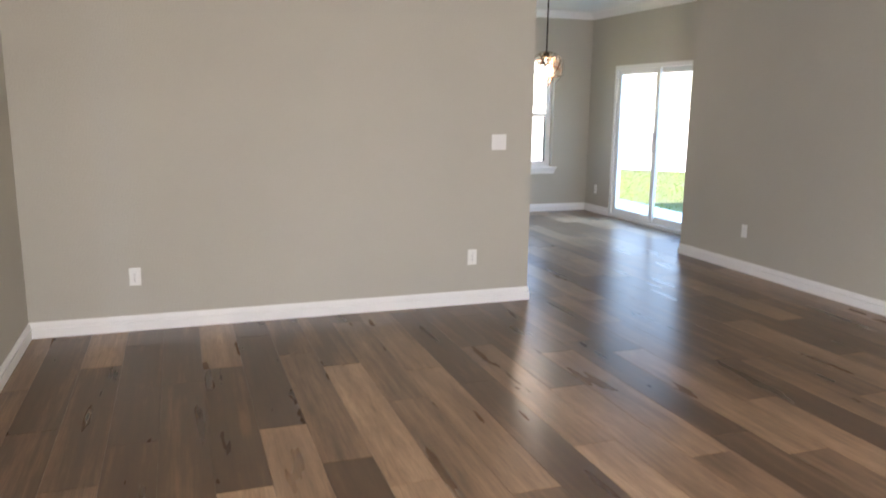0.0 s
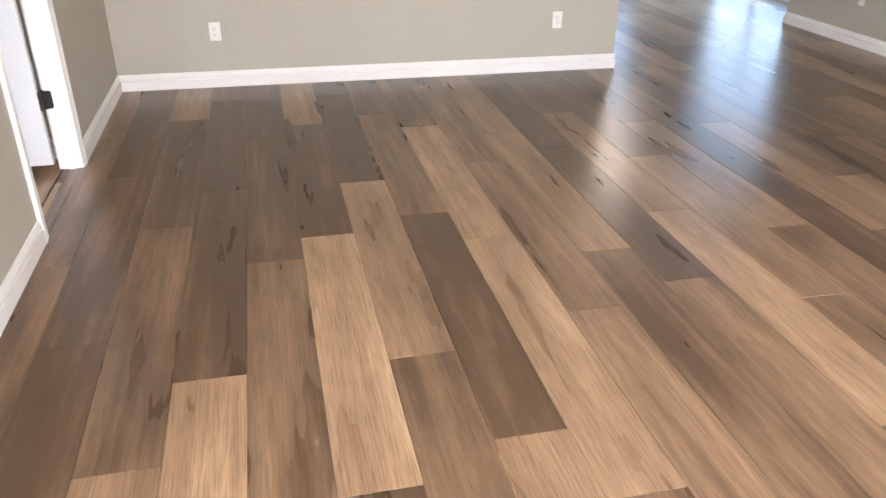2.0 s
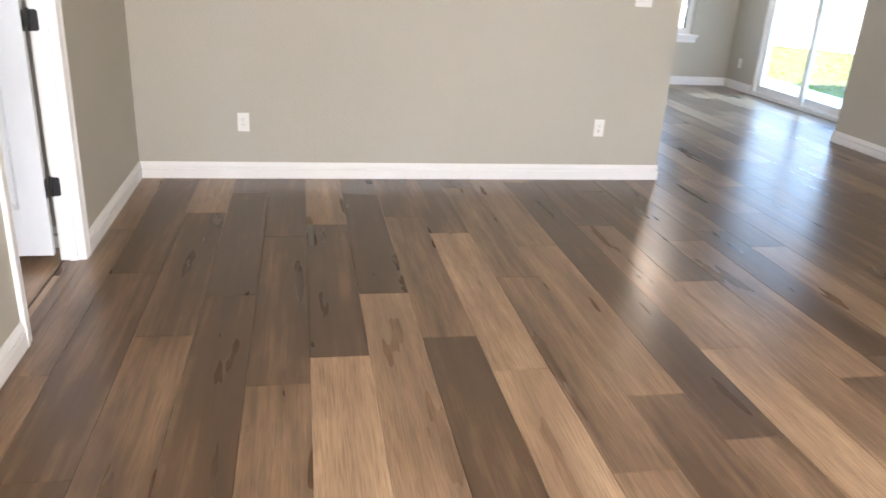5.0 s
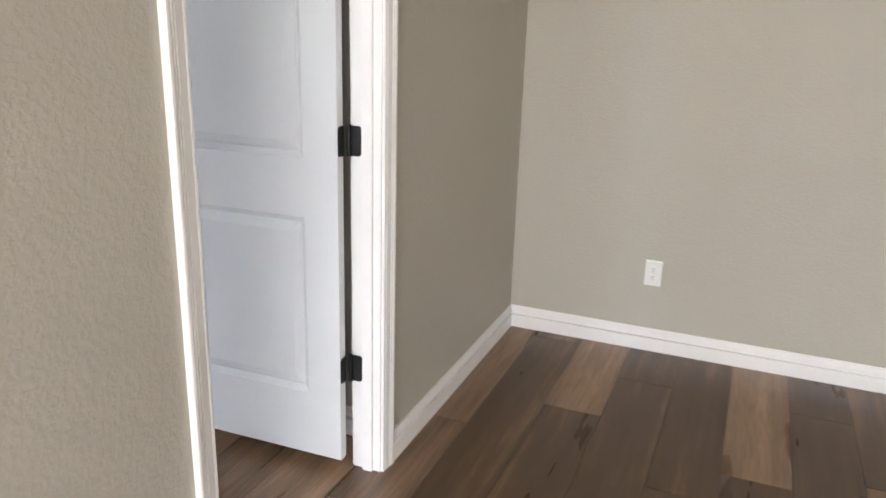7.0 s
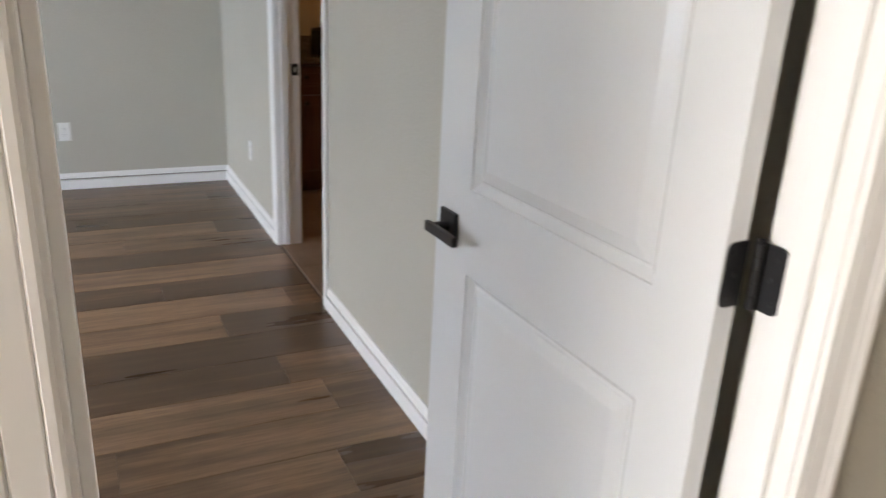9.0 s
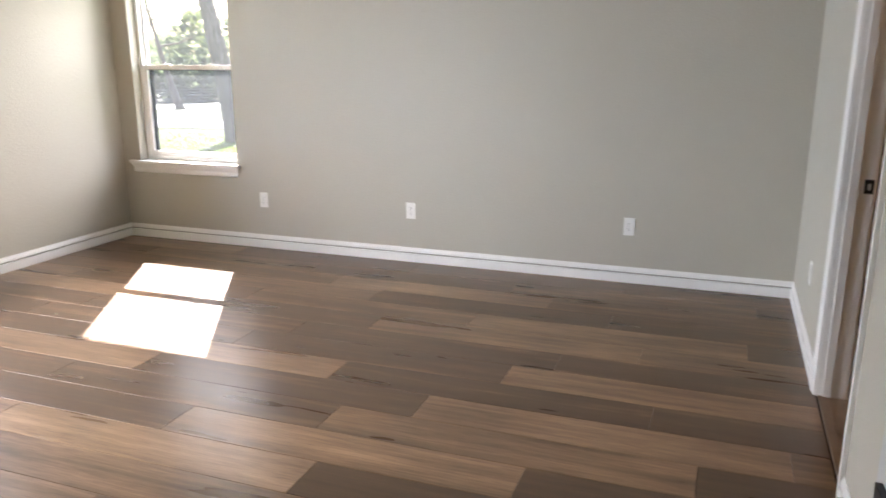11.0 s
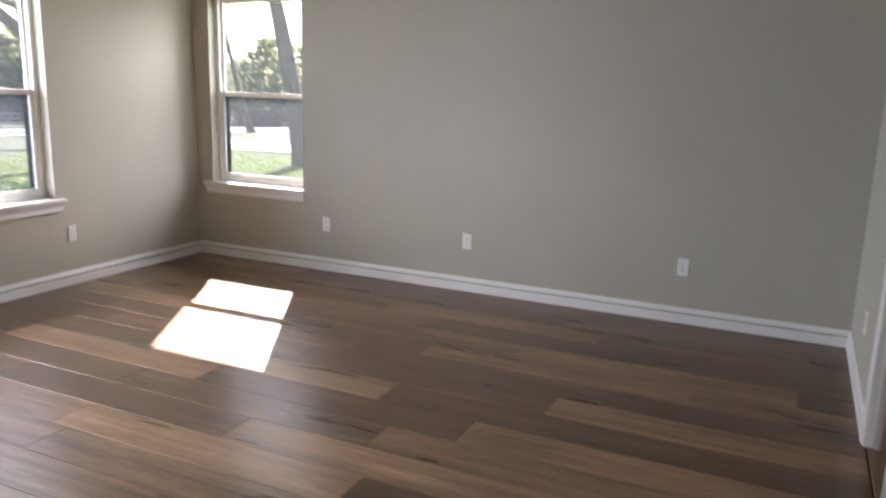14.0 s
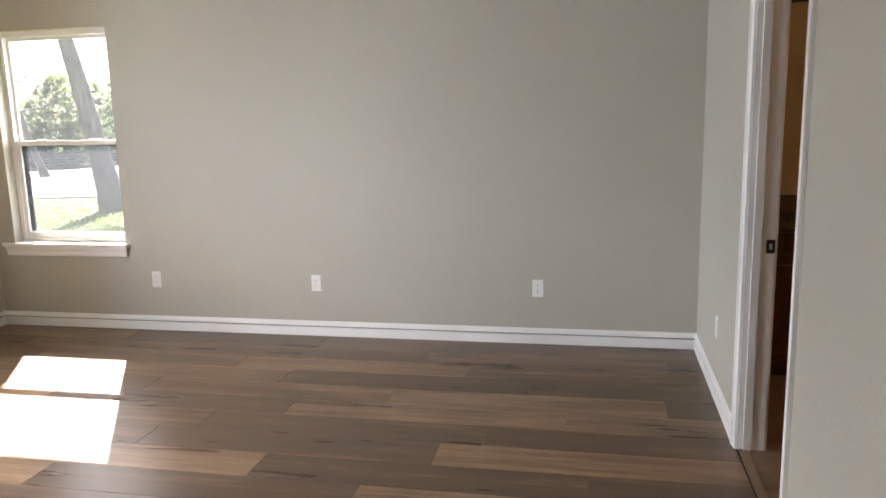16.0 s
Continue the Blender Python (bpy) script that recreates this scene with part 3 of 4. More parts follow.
HINGE_X, HINGE_Y = -0.110, -1.399
for z in (0.363, 1.091, 1.819):
    hinge = empty("hinge", pose(HINGE_X, HINGE_Y, z), "matte black butt hinge between door and jamb", "hinge", "door hinges")
    pl = part("jamb_plate", hinge_leaf(), BLACK, hinge)
    pl.matrix_basis = pose(0.005, 0.0055, 0)
    pl = part("door_plate", hinge_leaf(), BLACK, hinge)
    pl.matrix_basis = pose(-0.0125, -0.006, 0, 0, 0, -90)
    bm = bmesh.new()
    prof = [(0, -0.0445)]
    for k in range(5):
        z0 = -0.0445 + k * 0.0178
        prof += [(0.0054, z0 + 0.0001), (0.0062, z0 + 0.0010), (0.0062, z0 + 0.0168), (0.0054, z0 + 0.0177)]
    prof += [(0.0046, 0.0448), (0.0060, 0.049), (0, 0.052)]
    lathe(bm, prof, (0.004, -0.001, 0), 12)
    part("knuckle", bm, BLACK, hinge)
    for sx, sz in ((0.024, 0.030), (0.016, 0.0), (0.024, -0.030)):
        bm = bmesh.new()
        lathe(bm, ((0, 0.0012), (0.0016, 0.0010), (0.0038, 0.0004), (0.0038, -0.0004), (0, -0.0004)), (0, 0, 0), 10)
        screw = part("screw", bm, BLACK, hinge)
        screw.matrix_basis = pose(-0.0096, -0.006 - sx, sz, 0, 90, 0)
        bm = bmesh.new()
        lathe(bm, ((0, 0.0012), (0.0016, 0.0010), (0.0038, 0.0004), (0.0038, -0.0004), (0, -0.0004)), (0, 0, 0), 10)
        screw = part("screw", bm, BLACK, hinge)
        screw.matrix_basis = pose(0.005 + sx, 0.0052, sz, 90, 0, 0)

for side in (-1, 1):
    y0 = -LEAF_T if side < 0 else 0.0
    hd = part("handle_rose", boxes((-LEAF_W + 0.032, -LEAF_W + 0.098, y0, y0 + side * 0.009, 0.905, 0.971), bevel=0.0012), BLACK, door, "square matte black rose")
    bm = bmesh.new()
    tube(bm, [(-LEAF_W + 0.065, y0 + side * d, 0.938) for d in (0.006, 0.05)], [0.0105, 0.0105], 16)
    part("handle_neck", bm, BLACK, hd)
    part("lever", boxes((-LEAF_W + 0.044, -LEAF_W + 0.172, y0 + side * 0.040, y0 + side * 0.052, 0.927, 0.949), bevel=0.003), BLACK, hd, "flat black door lever")
part("latch_plate", boxes((-LEAF_W - 0.0015, -LEAF_W + 0.001, -0.029, -0.006, 0.909, 0.967)), BLACK, door)

# ---- windows ----


def window(name, axis, face, inward, u0, u1, z0, z1, label, stool=None, glass=GLASS, screened=True):
    """A white vinyl single-hung window set in a drywall return; `inward` points into the room. Returns its root."""
    root = empty(name, label=label, category="window", kind="structure")

    def b(ua, ub, da, db, za, zb, bevel=0.0):
        v0, v1 = face - inward * da, face - inward * db
        v0, v1 = min(v0, v1), max(v0, v1)
        return (v0, v1, ua, ub, za, zb) if axis == "x" else (ua, ub, v0, v1, za, zb)

    def ring(ua, ub, da, db, za, zb, w, wb=None, wt=None):
        wb, wt = wb or w, wt or w
        return [b(ua, ua + w, da, db, za, zb), b(ub - w, ub, da, db, za, zb), b(ua + w, ub - w, da, db, za, za + wb), b(ua + w, ub - w, da, db, zb - wt, zb)]
    f = 0.032
    d0 = 0.085                          # depth of the return
    part("window_frame", boxes(*ring(u0, u1, d0, OUT_T - 0.004, z0, z1, f, 0.04, 0.034), bevel=0.003), VINYL, root)
    zm = z0 + (z1 - z0) * 0.478
    # upper sash, further out
    part("upper_sash", boxes(*ring(u0 + f, u1 - f, d0 + 0.042, d0 + 0.066, zm - 0.012, z1 - 0.034, 0.020, 0.034, 0.026), bevel=0.002), VINYL, root)
    low = part("lower_sash", boxes(*ring(u0 + f, u1 - f, d0 + 0.010, d0 + 0.036, z0 + 0.040, zm + 0.026, 0.034, 0.046, 0.036), bevel=0.002), VINYL, root)
    for k in (0.27, 0.73):
        c = u0 + (u1 - u0) * k
        part("sash_lock", boxes(b(c - 0.035, c + 0.035, d0 + 0.012, d0 + 0.034, zm + 0.026, zm + 0.035), bevel=0.003), VINYL, low)
    gz = [(u0 + f + 0.034, u1 - f - 0.034, d0 + 0.020, z0 + 0.086, zm - 0.010), (u0 + f + 0.020, u1 - f - 0.020, d0 + 0.052, zm + 0.022, z1 - 0.060)]
    for ua, ub, d, za, zb in gz:
        g = part("pane", boxes(b(ua - 0.004, ub + 0.004, d, d + 0.004, za - 0.004, zb + 0.004)), glass, root)
        g.visible_shadow = False
    ua, ub, d, za, zb = gz[0]
    part("gasket", boxes(*ring(ua - 0.002, ub + 0.002, d + 0.005, d + 0.012, za - 0.002, zb + 0.002, 0.006)), GASKET, root)
    for q in (ua - 0.001, ub - 0.004):
        part("side_track", boxes(b(q, q + 0.005, d + 0.0125, d + 0.058, za, zb)), GASKET, root)
    if screened:
        sc = part("insect_screen", boxes(b(ua + 0.005, ub - 0.005, d + 0.054, d + 0.055, za, zb)), SCREEN, root, "fine grey insect screen")
        sc.visible_shadow = False
    if stool:
        s0, s1 = stool
        bm = boxes(b(u0 + 0.001, u1 - 0.001, -0.001, d0 + 0.001, z0 - 0.001, z0 + 0.013), b(s0, s1, -0.038, -0.0005, z0 - 0.010, z0 + 0.013), bevel=0.003)
        part("window_sill", bm, TRIM, root, "white painted sill")
        bm = bmesh.new()
        prof = ((0, 0), (0.008, 0), (0.013, 0.010), (0.014, 0.040), (0.026, 0.066), (0.030, 0.076), (0, 0.076))
        out = (inward, 0, 0) if axis == "x" else (0, inward, 0)
        pa, pb = ((face, s0 + 0.032, z0 - 0.086), (face, s1 - 0.032, z0 - 0.086)) if axis == "x" else ((s0 + 0.032, face, z0 - 0.086), (s1 - 0.032, face, z0 - 0.086))
        run(bm, prof, pa, pb, out, -0.8, -0.8)
        part("apron", bm, TRIM, root)
    return root


WIN_LABEL = "white vinyl single-hung window with two panes"
window("window_1", "x", BED_X0, 1, -6.247, -5.296, WIN_Z0, WIN_Z1, WIN_LABEL + " over a white sill", (-6.338, -5.266))
window("window_2", "y", BED_Y0, 1, -3.495, -2.570, WIN_Z0, WIN_Z1, WIN_LABEL + " beside its twin", (-3.568, -1.392))
window("window_3", "y", BED_Y0, 1, -2.390, -1.465, WIN_Z0, WIN_Z1, WIN_LABEL + " beside its twin")
part("window_sill", boxes((-2.389, -1.466, BED_Y0 - 0.086, BED_Y0 + 0.001, WIN_Z0 - 0.001, WIN_Z0 + 0.013)), TRIM, bpy.data.objects["window_3"])
window("window_4", "y", NOOK_Y1, -1, 5.125, 6.045, 0.63, 2.18, WIN_LABEL + " in the dining nook", (5.06, 6.11), CLEAR, False)


def sliding_door(name, face, y0, y1, z1):
    root = empty(name, label="white vinyl sliding glass patio door, closed", category="sliding door", kind="structure")
    f = 0.05

    def ring(ya, yb, xa, xb, za, zb, w, wb):
        return [(xa, xb, ya, ya + w, za, zb), (xa, xb, yb - w, yb, za, zb), (xa, xb, ya + w, yb - w, za, za + wb), (xa, xb, ya + w, yb - w, zb - w, zb)]
    part("door_frame", boxes(*ring(y0, y1, face + 0.004, face + 0.13, 0.0, z1, f, 0.045), bevel=0.003), VINYL, root)
    ym = 2.965
    for ya, yb, xa in ((y0 + f, ym + 0.060, face + 0.07), (ym - 0.060, y1 - f, face + 0.03)):
        p = part("sliding_panel", boxes(*ring(ya, yb, xa, xa + 0.036, 0.045, z1 - f, 0.070, 0.085), bevel=0.003), VINYL, root)
        g = part("pane", boxes((xa + 0.015, xa + 0.021, ya + 0.066, yb - 0.066, 0.125, z1 - f - 0.048)), CLEAR, p)
        g.visible_shadow = False
    part("pull_handle", boxes((face + 0.010, face + 0.030, ym - 0.02, ym + 0.0, 0.95, 1.20), bevel=0.004), VINYL, root)
    return root


sliding_door("sliding_door_1", NOOK_X1, 2.03, 3.895, 2.05)
w5 = empty("window_5", label="wide white vinyl picture window", category="window", kind="structure")
part("window_frame", boxes((0.30, 3.10, -7.03, -6.96, 0.35, 0.41), (0.30, 3.10, -7.03, -6.96, 2.29, 2.35), (0.30, 0.36, -7.03, -6.96, 0.41, 2.29), (3.04, 3.10, -7.03, -6.96, 0.41, 2.29), (1.67, 1.73, -7.03, -6.96, 0.41, 2.29)), VINYL, w5)
for x0, x1 in ((0.36, 1.67), (1.73, 3.04)):
    g = part("pane", boxes((x0, x1, -7.00, -6.995, 0.41, 2.29)), CLEAR, w5)
    g.visible_shadow = False

# Unseen slab, added to stop direct sun at the picture window.
porch = boxes((BED_X1 + 0.1, HALL_X1 + 0.9, HALL_Y0 - OUT_T - 2.3, HALL_Y0 - OUT_T - 0.002, 2.62, 2.74))
tagged(part("porch_roof", porch, CEILING), "unseen roof slab added to keep sun off the picture window", "porch roof", kind="structure")

# ---- outlets and switches ----


def outlet(label):
    """A duplex receptacle: built facing -y at the origin."""
    root = empty("wall_outlet", label=label, category="outlet", group="wall outlets")
    bm = boxes((-0.0365, 0.0365, -0.0055, 0.0, -0.0595, 0.0595))
    front = [e for e in bm.edges if all(abs(v.co.y + 0.0055) < 1e-5 for v in e.verts)]
    bmesh.ops.bevel(bm, geom=front, offset=0.004, segments=2, affect="EDGES")
    part("cover_plate", bm, PLATE, root)
    for z in (-0.0195, 0.0195):
        bm = bmesh.new()
        pts = []
        for k in range(20):
            a = 2 * math.pi * k / 20
            pts.append((0.0172 * math.cos(a), max(-0.0135, min(0.0135, 0.0172 * math.sin(a)))))
        a_ = [bm.verts.new((x, -0.0052, z + q)) for x, q in pts]
        b_ = [bm.verts.new((x * 0.96, -0.0072, z + q * 0.96)) for x, q in pts]
        bm.faces.new(b_)
        for i in range(20):
            bm.faces.new((a_[i], a_[(i + 1) % 20], b_[(i + 1) % 20], b_[i]))
        r = part("receptacle", bm, PLATE, root)
        part("slots", boxes((-0.0075, -0.0052, -0.0077, -0.0070, z - 0.001, z + 0.0075), (0.0052, 0.0075, -0.0077, -0.0070, z, z + 0.007), (-0.0022, 0.0022, -0.0077, -0.0070, z - 0.0095, z - 0.0055)), SLOT, r)
    bm = bmesh.new()
    tube(bm, [(0, -0.005, 0), (0, -0.0064, 0)], [0.003, 0.0028], 10)
    part("screw", bm, STEEL, root)
    return root


OUT_LABEL = "white duplex wall outlet with a plain cover plate"
o1 = outlet(OUT_LABEL)
o1.matrix_basis = pose(0.647, HALL_Y1, 0.371)
for x, y, z, turn in ((3.056, HALL_Y1, 0.371, 0), (HALL_X1, 0.37, 0.388, -90), (HALL_X0, -2.925, 0.395, 90), (NOOK_X1, 4.26, 0.335, -90),
                      (BED_X0, -5.070, 0.388, 90), (BED_X0, -3.812, 0.386, 90), (BED_X0, -2.240, 0.384, 90),
                      (-3.612, BED_Y0, 0.385, 180), (-4.12, BED_Y1, 0.385, 0), (-1.30, BED_Y1, 0.385, 0)):
    copy_thing(o1, pose(x, y, z, 0, 0, turn))

switch = empty("light_switch", pose(3.255, HALL_Y1, 1.247), "white double rocker light switch plate on the grey wall", "light switch")
part("cover_plate", boxes((-0.059, 0.059, -0.006, 0.0, -0.0585, 0.0585), bevel=0.002), PLATE, switch)
for x in (-0.023, 0.023):
    bm = boxes((-0.0165 + x, 0.0165 + x, -0.0085, -0.005, -0.033, 0.033), bevel=0.0012)
    part("rocker", bm, PLATE, switch)

# ---- bathroom ----
bm = boxes((BED_X0, BED_X1, BED_Y1 + 0.01, 1.6, -0.1, -0.012))
bath_floor = tagged(part("floor_bathroom", bm, GROUT), "brown tiled bathroom floor", "floor", kind="structure")


def vanity(y0, y1):
    """A dark cherry vanity along the west wall."""
    x0, x1 = BED_X0 + 0.02, -4.42
    root = empty("bathroom_vanity", label="dark cherry wood bathroom vanity with panelled doors", category="vanity")
    part("body", boxes((x0, x1 - 0.02, y0, y1, 0.09, 0.88), bevel=0.002), CHERRY, root)
    part("toe_kick", boxes((x0, x1 - 0.08, y0 + 0.01, y1 - 0.01, -0.011, 0.09)), CHERRY, root)
    n = 4
    w = (y1 - y0) / n
    for k in range(n):
        a, b = y0 + k * w + 0.012, y0 + (k + 1) * w - 0.012
        for nm, za, zb in (("drawer_front", 0.70, 0.86), ("cabinet_door", 0.11, 0.67)):
            bm = boxes((x1 - 0.02, x1 - 0.004, a, b, za, zb))
            r = 0.05 if nm == "cabinet_door" else 0.03
            for q in ((a, a + r, za, zb), (b - r, b, za, zb), (a + r, b - r, za, za + r), (a + r, b - r, zb - r, zb)):
                box(bm, x1 - 0.005, x1 + 0.002, *q, bevel=0.0015)
            box(bm, x1 - 0.005, x1 + 0.001, a + r + 0.018, b - r - 0.018, za + r + 0.018, zb - r - 0.018, bevel=0.003)
            d = part(nm, bm, CHERRY, root)
            zc = za + 0.09 if nm == "drawer_front" else zb - 0.05
            bm = bmesh.new()
            lathe(bm, ((0, 0.0), (0.006, 0.0), (0.006, 0.012), (0.014, 0.018), (0.013, 0.026), (0, 0.028)), (0, 0, 0), 12)
            bm.transform(pose(x1 + 0.002, (a + b) / 2, zc, 0, 90, 0))
            part("knob", bm, BRONZE, d)
    return root


vanity(-1.06, 1.2)
top = tagged(part("granite_countertop", boxes((BED_X0 + 0.014, -4.39, -1.085, 1.22, 0.881, 0.916), (BED_X0 + 0.014, BED_X0 + 0.034, -1.085, 1.22, 0.916, 1.015), bevel=0.004), GRANITE), "speckled brown granite countertop with a backsplash on the vanity", "countertop")
bin_ = empty("dark_canister", pose(-4.62, -0.60, 0.916), "dark container standing on the bathroom countertop", "container")
bm = bmesh.new()
lathe(bm, ((0, 0), (0.075, 0), (0.082, 0.008), (0.082, 0.15), (0.078, 0.156), (0, 0.156)), (0, 0, 0), 24)
part("body", bm, mat("dark_glazed_ceramic", (0.02, 0.018, 0.016), 0.25), bin_, smooth=True)
bm = bmesh.new()
lathe(bm, ((0, 0.156), (0.080, 0.157), (0.078, 0.17), (0.02, 0.178), (0.018, 0.20), (0, 0.202)), (0, 0, 0), 24)
part("lid", bm, BRONZE, bin_, smooth=True)

# Lamp out of view, added to give the dark bathroom warm light.
flush = empty("flush_ceiling_light", pose(-3.2, 0.5, BED_CEIL), "unseen round ceiling lamp added to brighten the bathroom", "ceiling light")
bm = bmesh.new()
lathe(bm, ((0, 0), (0.16, 0), (0.16, -0.02), (0.15, -0.025), (0, -0.025)), (0, 0, 0), 28)
part("base", bm, BRONZE, flush)
bm = bmesh.new()
lathe(bm, ((0.14, -0.026), (0.135, -0.05), (0.09, -0.08), (0, -0.09)), (0, 0, 0), 28)
part("shade", bm, glow("warm_frosted_shade", (1.0, 0.62, 0.30), 5.0), flush, "lit frosted shade", smooth=True)
vl = empty("vanity_light", pose(BED_X0 + 0.013, -0.66, 2.20), "dark bronze vanity light with hanging crystal drops", "wall lamp")
part("back_plate", boxes((0, 0.02, -0.22, 0.22, -0.05, 0.05), bevel=0.004), BRONZE, vl)
for y in (-0.15, 0.0, 0.15):
    bm = bmesh.new()
    tube(bm, [(0.02, y, 0), (0.09, y, 0.0), (0.10, y, 0.04)], [0.008] * 3, 8)
    arm = part("lamp_arm", bm, BRONZE, vl)
    bm = bmesh.new()
    lathe(bm, ((0, 0.03), (0.05, 0.035), (0.055, 0.12), (0.05, 0.125), (0.045, 0.04), (0, 0.04)), (0.10, y, 0), 14)
    part("shade", bm, BRONZE, arm)
    for k in range(4):
        bm = bmesh.new()
        lathe(bm, ((0, 0.0), (0.006, -0.012), (0, -0.03)), (0.10 + 0.03 * math.cos(k * 1.57), y + 0.03 * math.sin(k * 1.57), 0.03 - 0.01 * (k % 2)), 6)
        part("crystal_drop", bm, CRYSTAL, arm, "clear crystal drop")

# switch and outlet plates over the vanity
copy_thing(o1, pose(BED_X0 + 0.013, -0.80, 1.16, 0, 0, 90))

# ---- bedroom ceiling fan with a lamp ----
FX, FY = -2.72, -3.88
fan = empty("ceiling_fan", pose(FX, FY, BED_CEIL), "white ceiling fan with a lit globe and two pull chains", "ceiling fan")
FAN_WHITE = mat("white_enamel", (0.8, 0.8, 0.78), 0.35)
bm = bmesh.new()
lathe(bm, ((0, 0), (0.07, 0), (0.07, -0.02), (0.03, -0.055), (0.014, -0.06), (0.014, -0.12), (0, -0.12)), (0, 0, 0), 24)
part("canopy", bm, FAN_WHITE, fan, smooth=True)
bm = bmesh.new()
lathe(bm, ((0, -0.11), (0.06, -0.115), (0.105, -0.15), (0.105, -0.21), (0.06, -0.25), (0.05, -0.285), (0, -0.285)), (0, 0, 0), 28)
part("motor_housing", bm, FAN_WHITE, fan, smooth=True)
bm = bmesh.new()
lathe(bm, ((0.05, -0.286), (0.095, -0.292), (0.125, -0.325), (0.115, -0.37), (0.07, -0.405), (0, -0.415)), (0, 0, 0), 28)
part("globe", bm, FAN_GLOBE, fan, "lit frosted glass globe", smooth=True)
for k in range(5):
    bl = part("blade", boxes((0.16, 0.64, -0.062, 0.062, -0.004, 0.004), bevel=0.003), FAN_WHITE, fan)
    bl.matrix_basis = pose(0, 0, -0.20, 0, 0, 72 * k + 20) @ pose(0, 0, 0, 11, 0, 0)
    br = part("blade_iron", boxes((0.09, 0.20, -0.02, 0.02, -0.012, -0.005), bevel=0.002), FAN_WHITE, bl)
for dx, dy, end in ((0.113, 0.068, 0.680), (0.128, 0.046, 0.730)):
    bm = bmesh.new()
    tube(bm, [(dx * 0.4, dy * 0.4, -0.275), (dx, dy, -0.29), (dx, dy, -end)], [0.0016] * 3, 6)
    ch = part("pull_chain", bm, BRONZE, fan)
    bm = bmesh.new()
    lathe(bm, ((0, 0.0), (0.006, -0.004), (0.011, -0.016), (0.011, -0.046), (0.008, -0.054), (0, -0.056)), (dx, dy, -end + 0.002), 14)
    part("chain_pull", bm, BLACK, ch, "black chain pull", smooth=True)

# ---- pendant in the dining nook ----
PX, PY, PZ = 4.925, 2.60, 1.905
pend = empty("pendant_lamp", pose(PX, PY, CEIL), "bronze pendant lamp with a curled metal cage and lit bulbs", "pendant lamp")
bm = bmesh.new()
lathe(bm, ((0, 0), (0.065, 0), (0.06, -0.02), (0.012, -0.035), (0, -0.035)), (0, 0, 0), 20)
part("canopy", bm, BRONZE, pend, smooth=True)
bm = bmesh.new()
tube(bm, [(0, 0, -0.03), (0, 0, PZ - CEIL + 0.20)], [0.009, 0.009], 10)
part("rod", bm, BRONZE, pend)
bm = bmesh.new()
lathe(bm, ((0, 0.21), (0.03, 0.20), (0.035, 0.15), (0.02, 0.14), (0, 0.14)), (0, 0, PZ - CEIL), 16)
part("socket_hub", bm, BRONZE, pend)
rng = random.Random(4)
for k in range(9):
    # each band is a flat strip curled on the cage's ball
    tilt, turn, r0 = rng.uniform(20, 90), k * 40 + rng.uniform(-15, 15), rng.uniform(0.165, 0.235)
    bm = bmesh.new()
    m = pose(0, 0, PZ - CEIL, tilt, 0, turn)
    rows, steps = [], 34
    span = rng.uniform(3.6, 5.4)
    for i in range(steps):
        a = span * i / (steps - 1)
        r = r0 * (1 - 0.13 * i / steps)
        w = 0.0065 * (0.35 + math.sin(math.pi * i / (steps - 1)))
        c, s = math.cos(a), math.sin(a)
        z = 0.035 * math.sin(a * 1.3 + k)
        rows.append([bm.verts.new(m @ Vector((c * (r + d), s * (r + d), z + e))) for d, e in ((0, -w), (0.003, -w), (0.003, w), (0, w))])
    for ra, rb in zip(rows, rows[1:]):
        for q in range(4):
            bm.faces.new((ra[q], ra[(q + 1) % 4], rb[(q + 1) % 4], rb[q]))
    part("cage_band", bm, COPPER if k % 3 == 0 else BRONZE, pend)
for a in (20, 140, 260):
    x, y = 0.058 * math.cos(radians(a)), 0.058 * math.sin(radians(a))
    bm = bmesh.new()
    tube(bm, [(0, 0, PZ - CEIL + 0.16), (x, y, PZ - CEIL + 0.09), (x, y, PZ - CEIL + 0.045)], [0.007, 0.008, 0.012], 10)
    arm = part("lamp_arm", bm, BRONZE, pend)
    bm = bmesh.new()
    lathe(bm, ((0, 0.045), (0.011, 0.045), (0.016, 0.02), (0.027, -0.012), (0.023, -0.038), (0, -0.050)), (x, y, PZ - CEIL), 16)
    part("bulb", bm, BULB, arm, "lit bulb", smooth=True)

# ---- outdoors ----


def ground_z(x, y):
    """The lawn falls away gently from the house."""
    d = math.hypot(max(0.0, -5.2 - x, x - 6.9), max(0.0, -8.3 - y, y - 4.9))
    return -0.16 - 0.030 * min(d, 75.0) - 0.0004 * min(d, 30.0) * min(d, 30.0) * 0.2


bm = bmesh.new()
xs = [-1500, -400, -150] + [-90 + 4 * k for k in range(46)] + [150, 400, 1500]
grid = [[bm.verts.new((x, y, ground_z(x, y))) for x in xs] for y in xs]
for ra, rb in zip(grid, grid[1:]):
    for i in range(len(xs) - 1):
        bm.faces.new((ra[i], ra[i + 1], rb[i + 1], rb[i]))
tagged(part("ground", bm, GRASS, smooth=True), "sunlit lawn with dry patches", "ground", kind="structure")


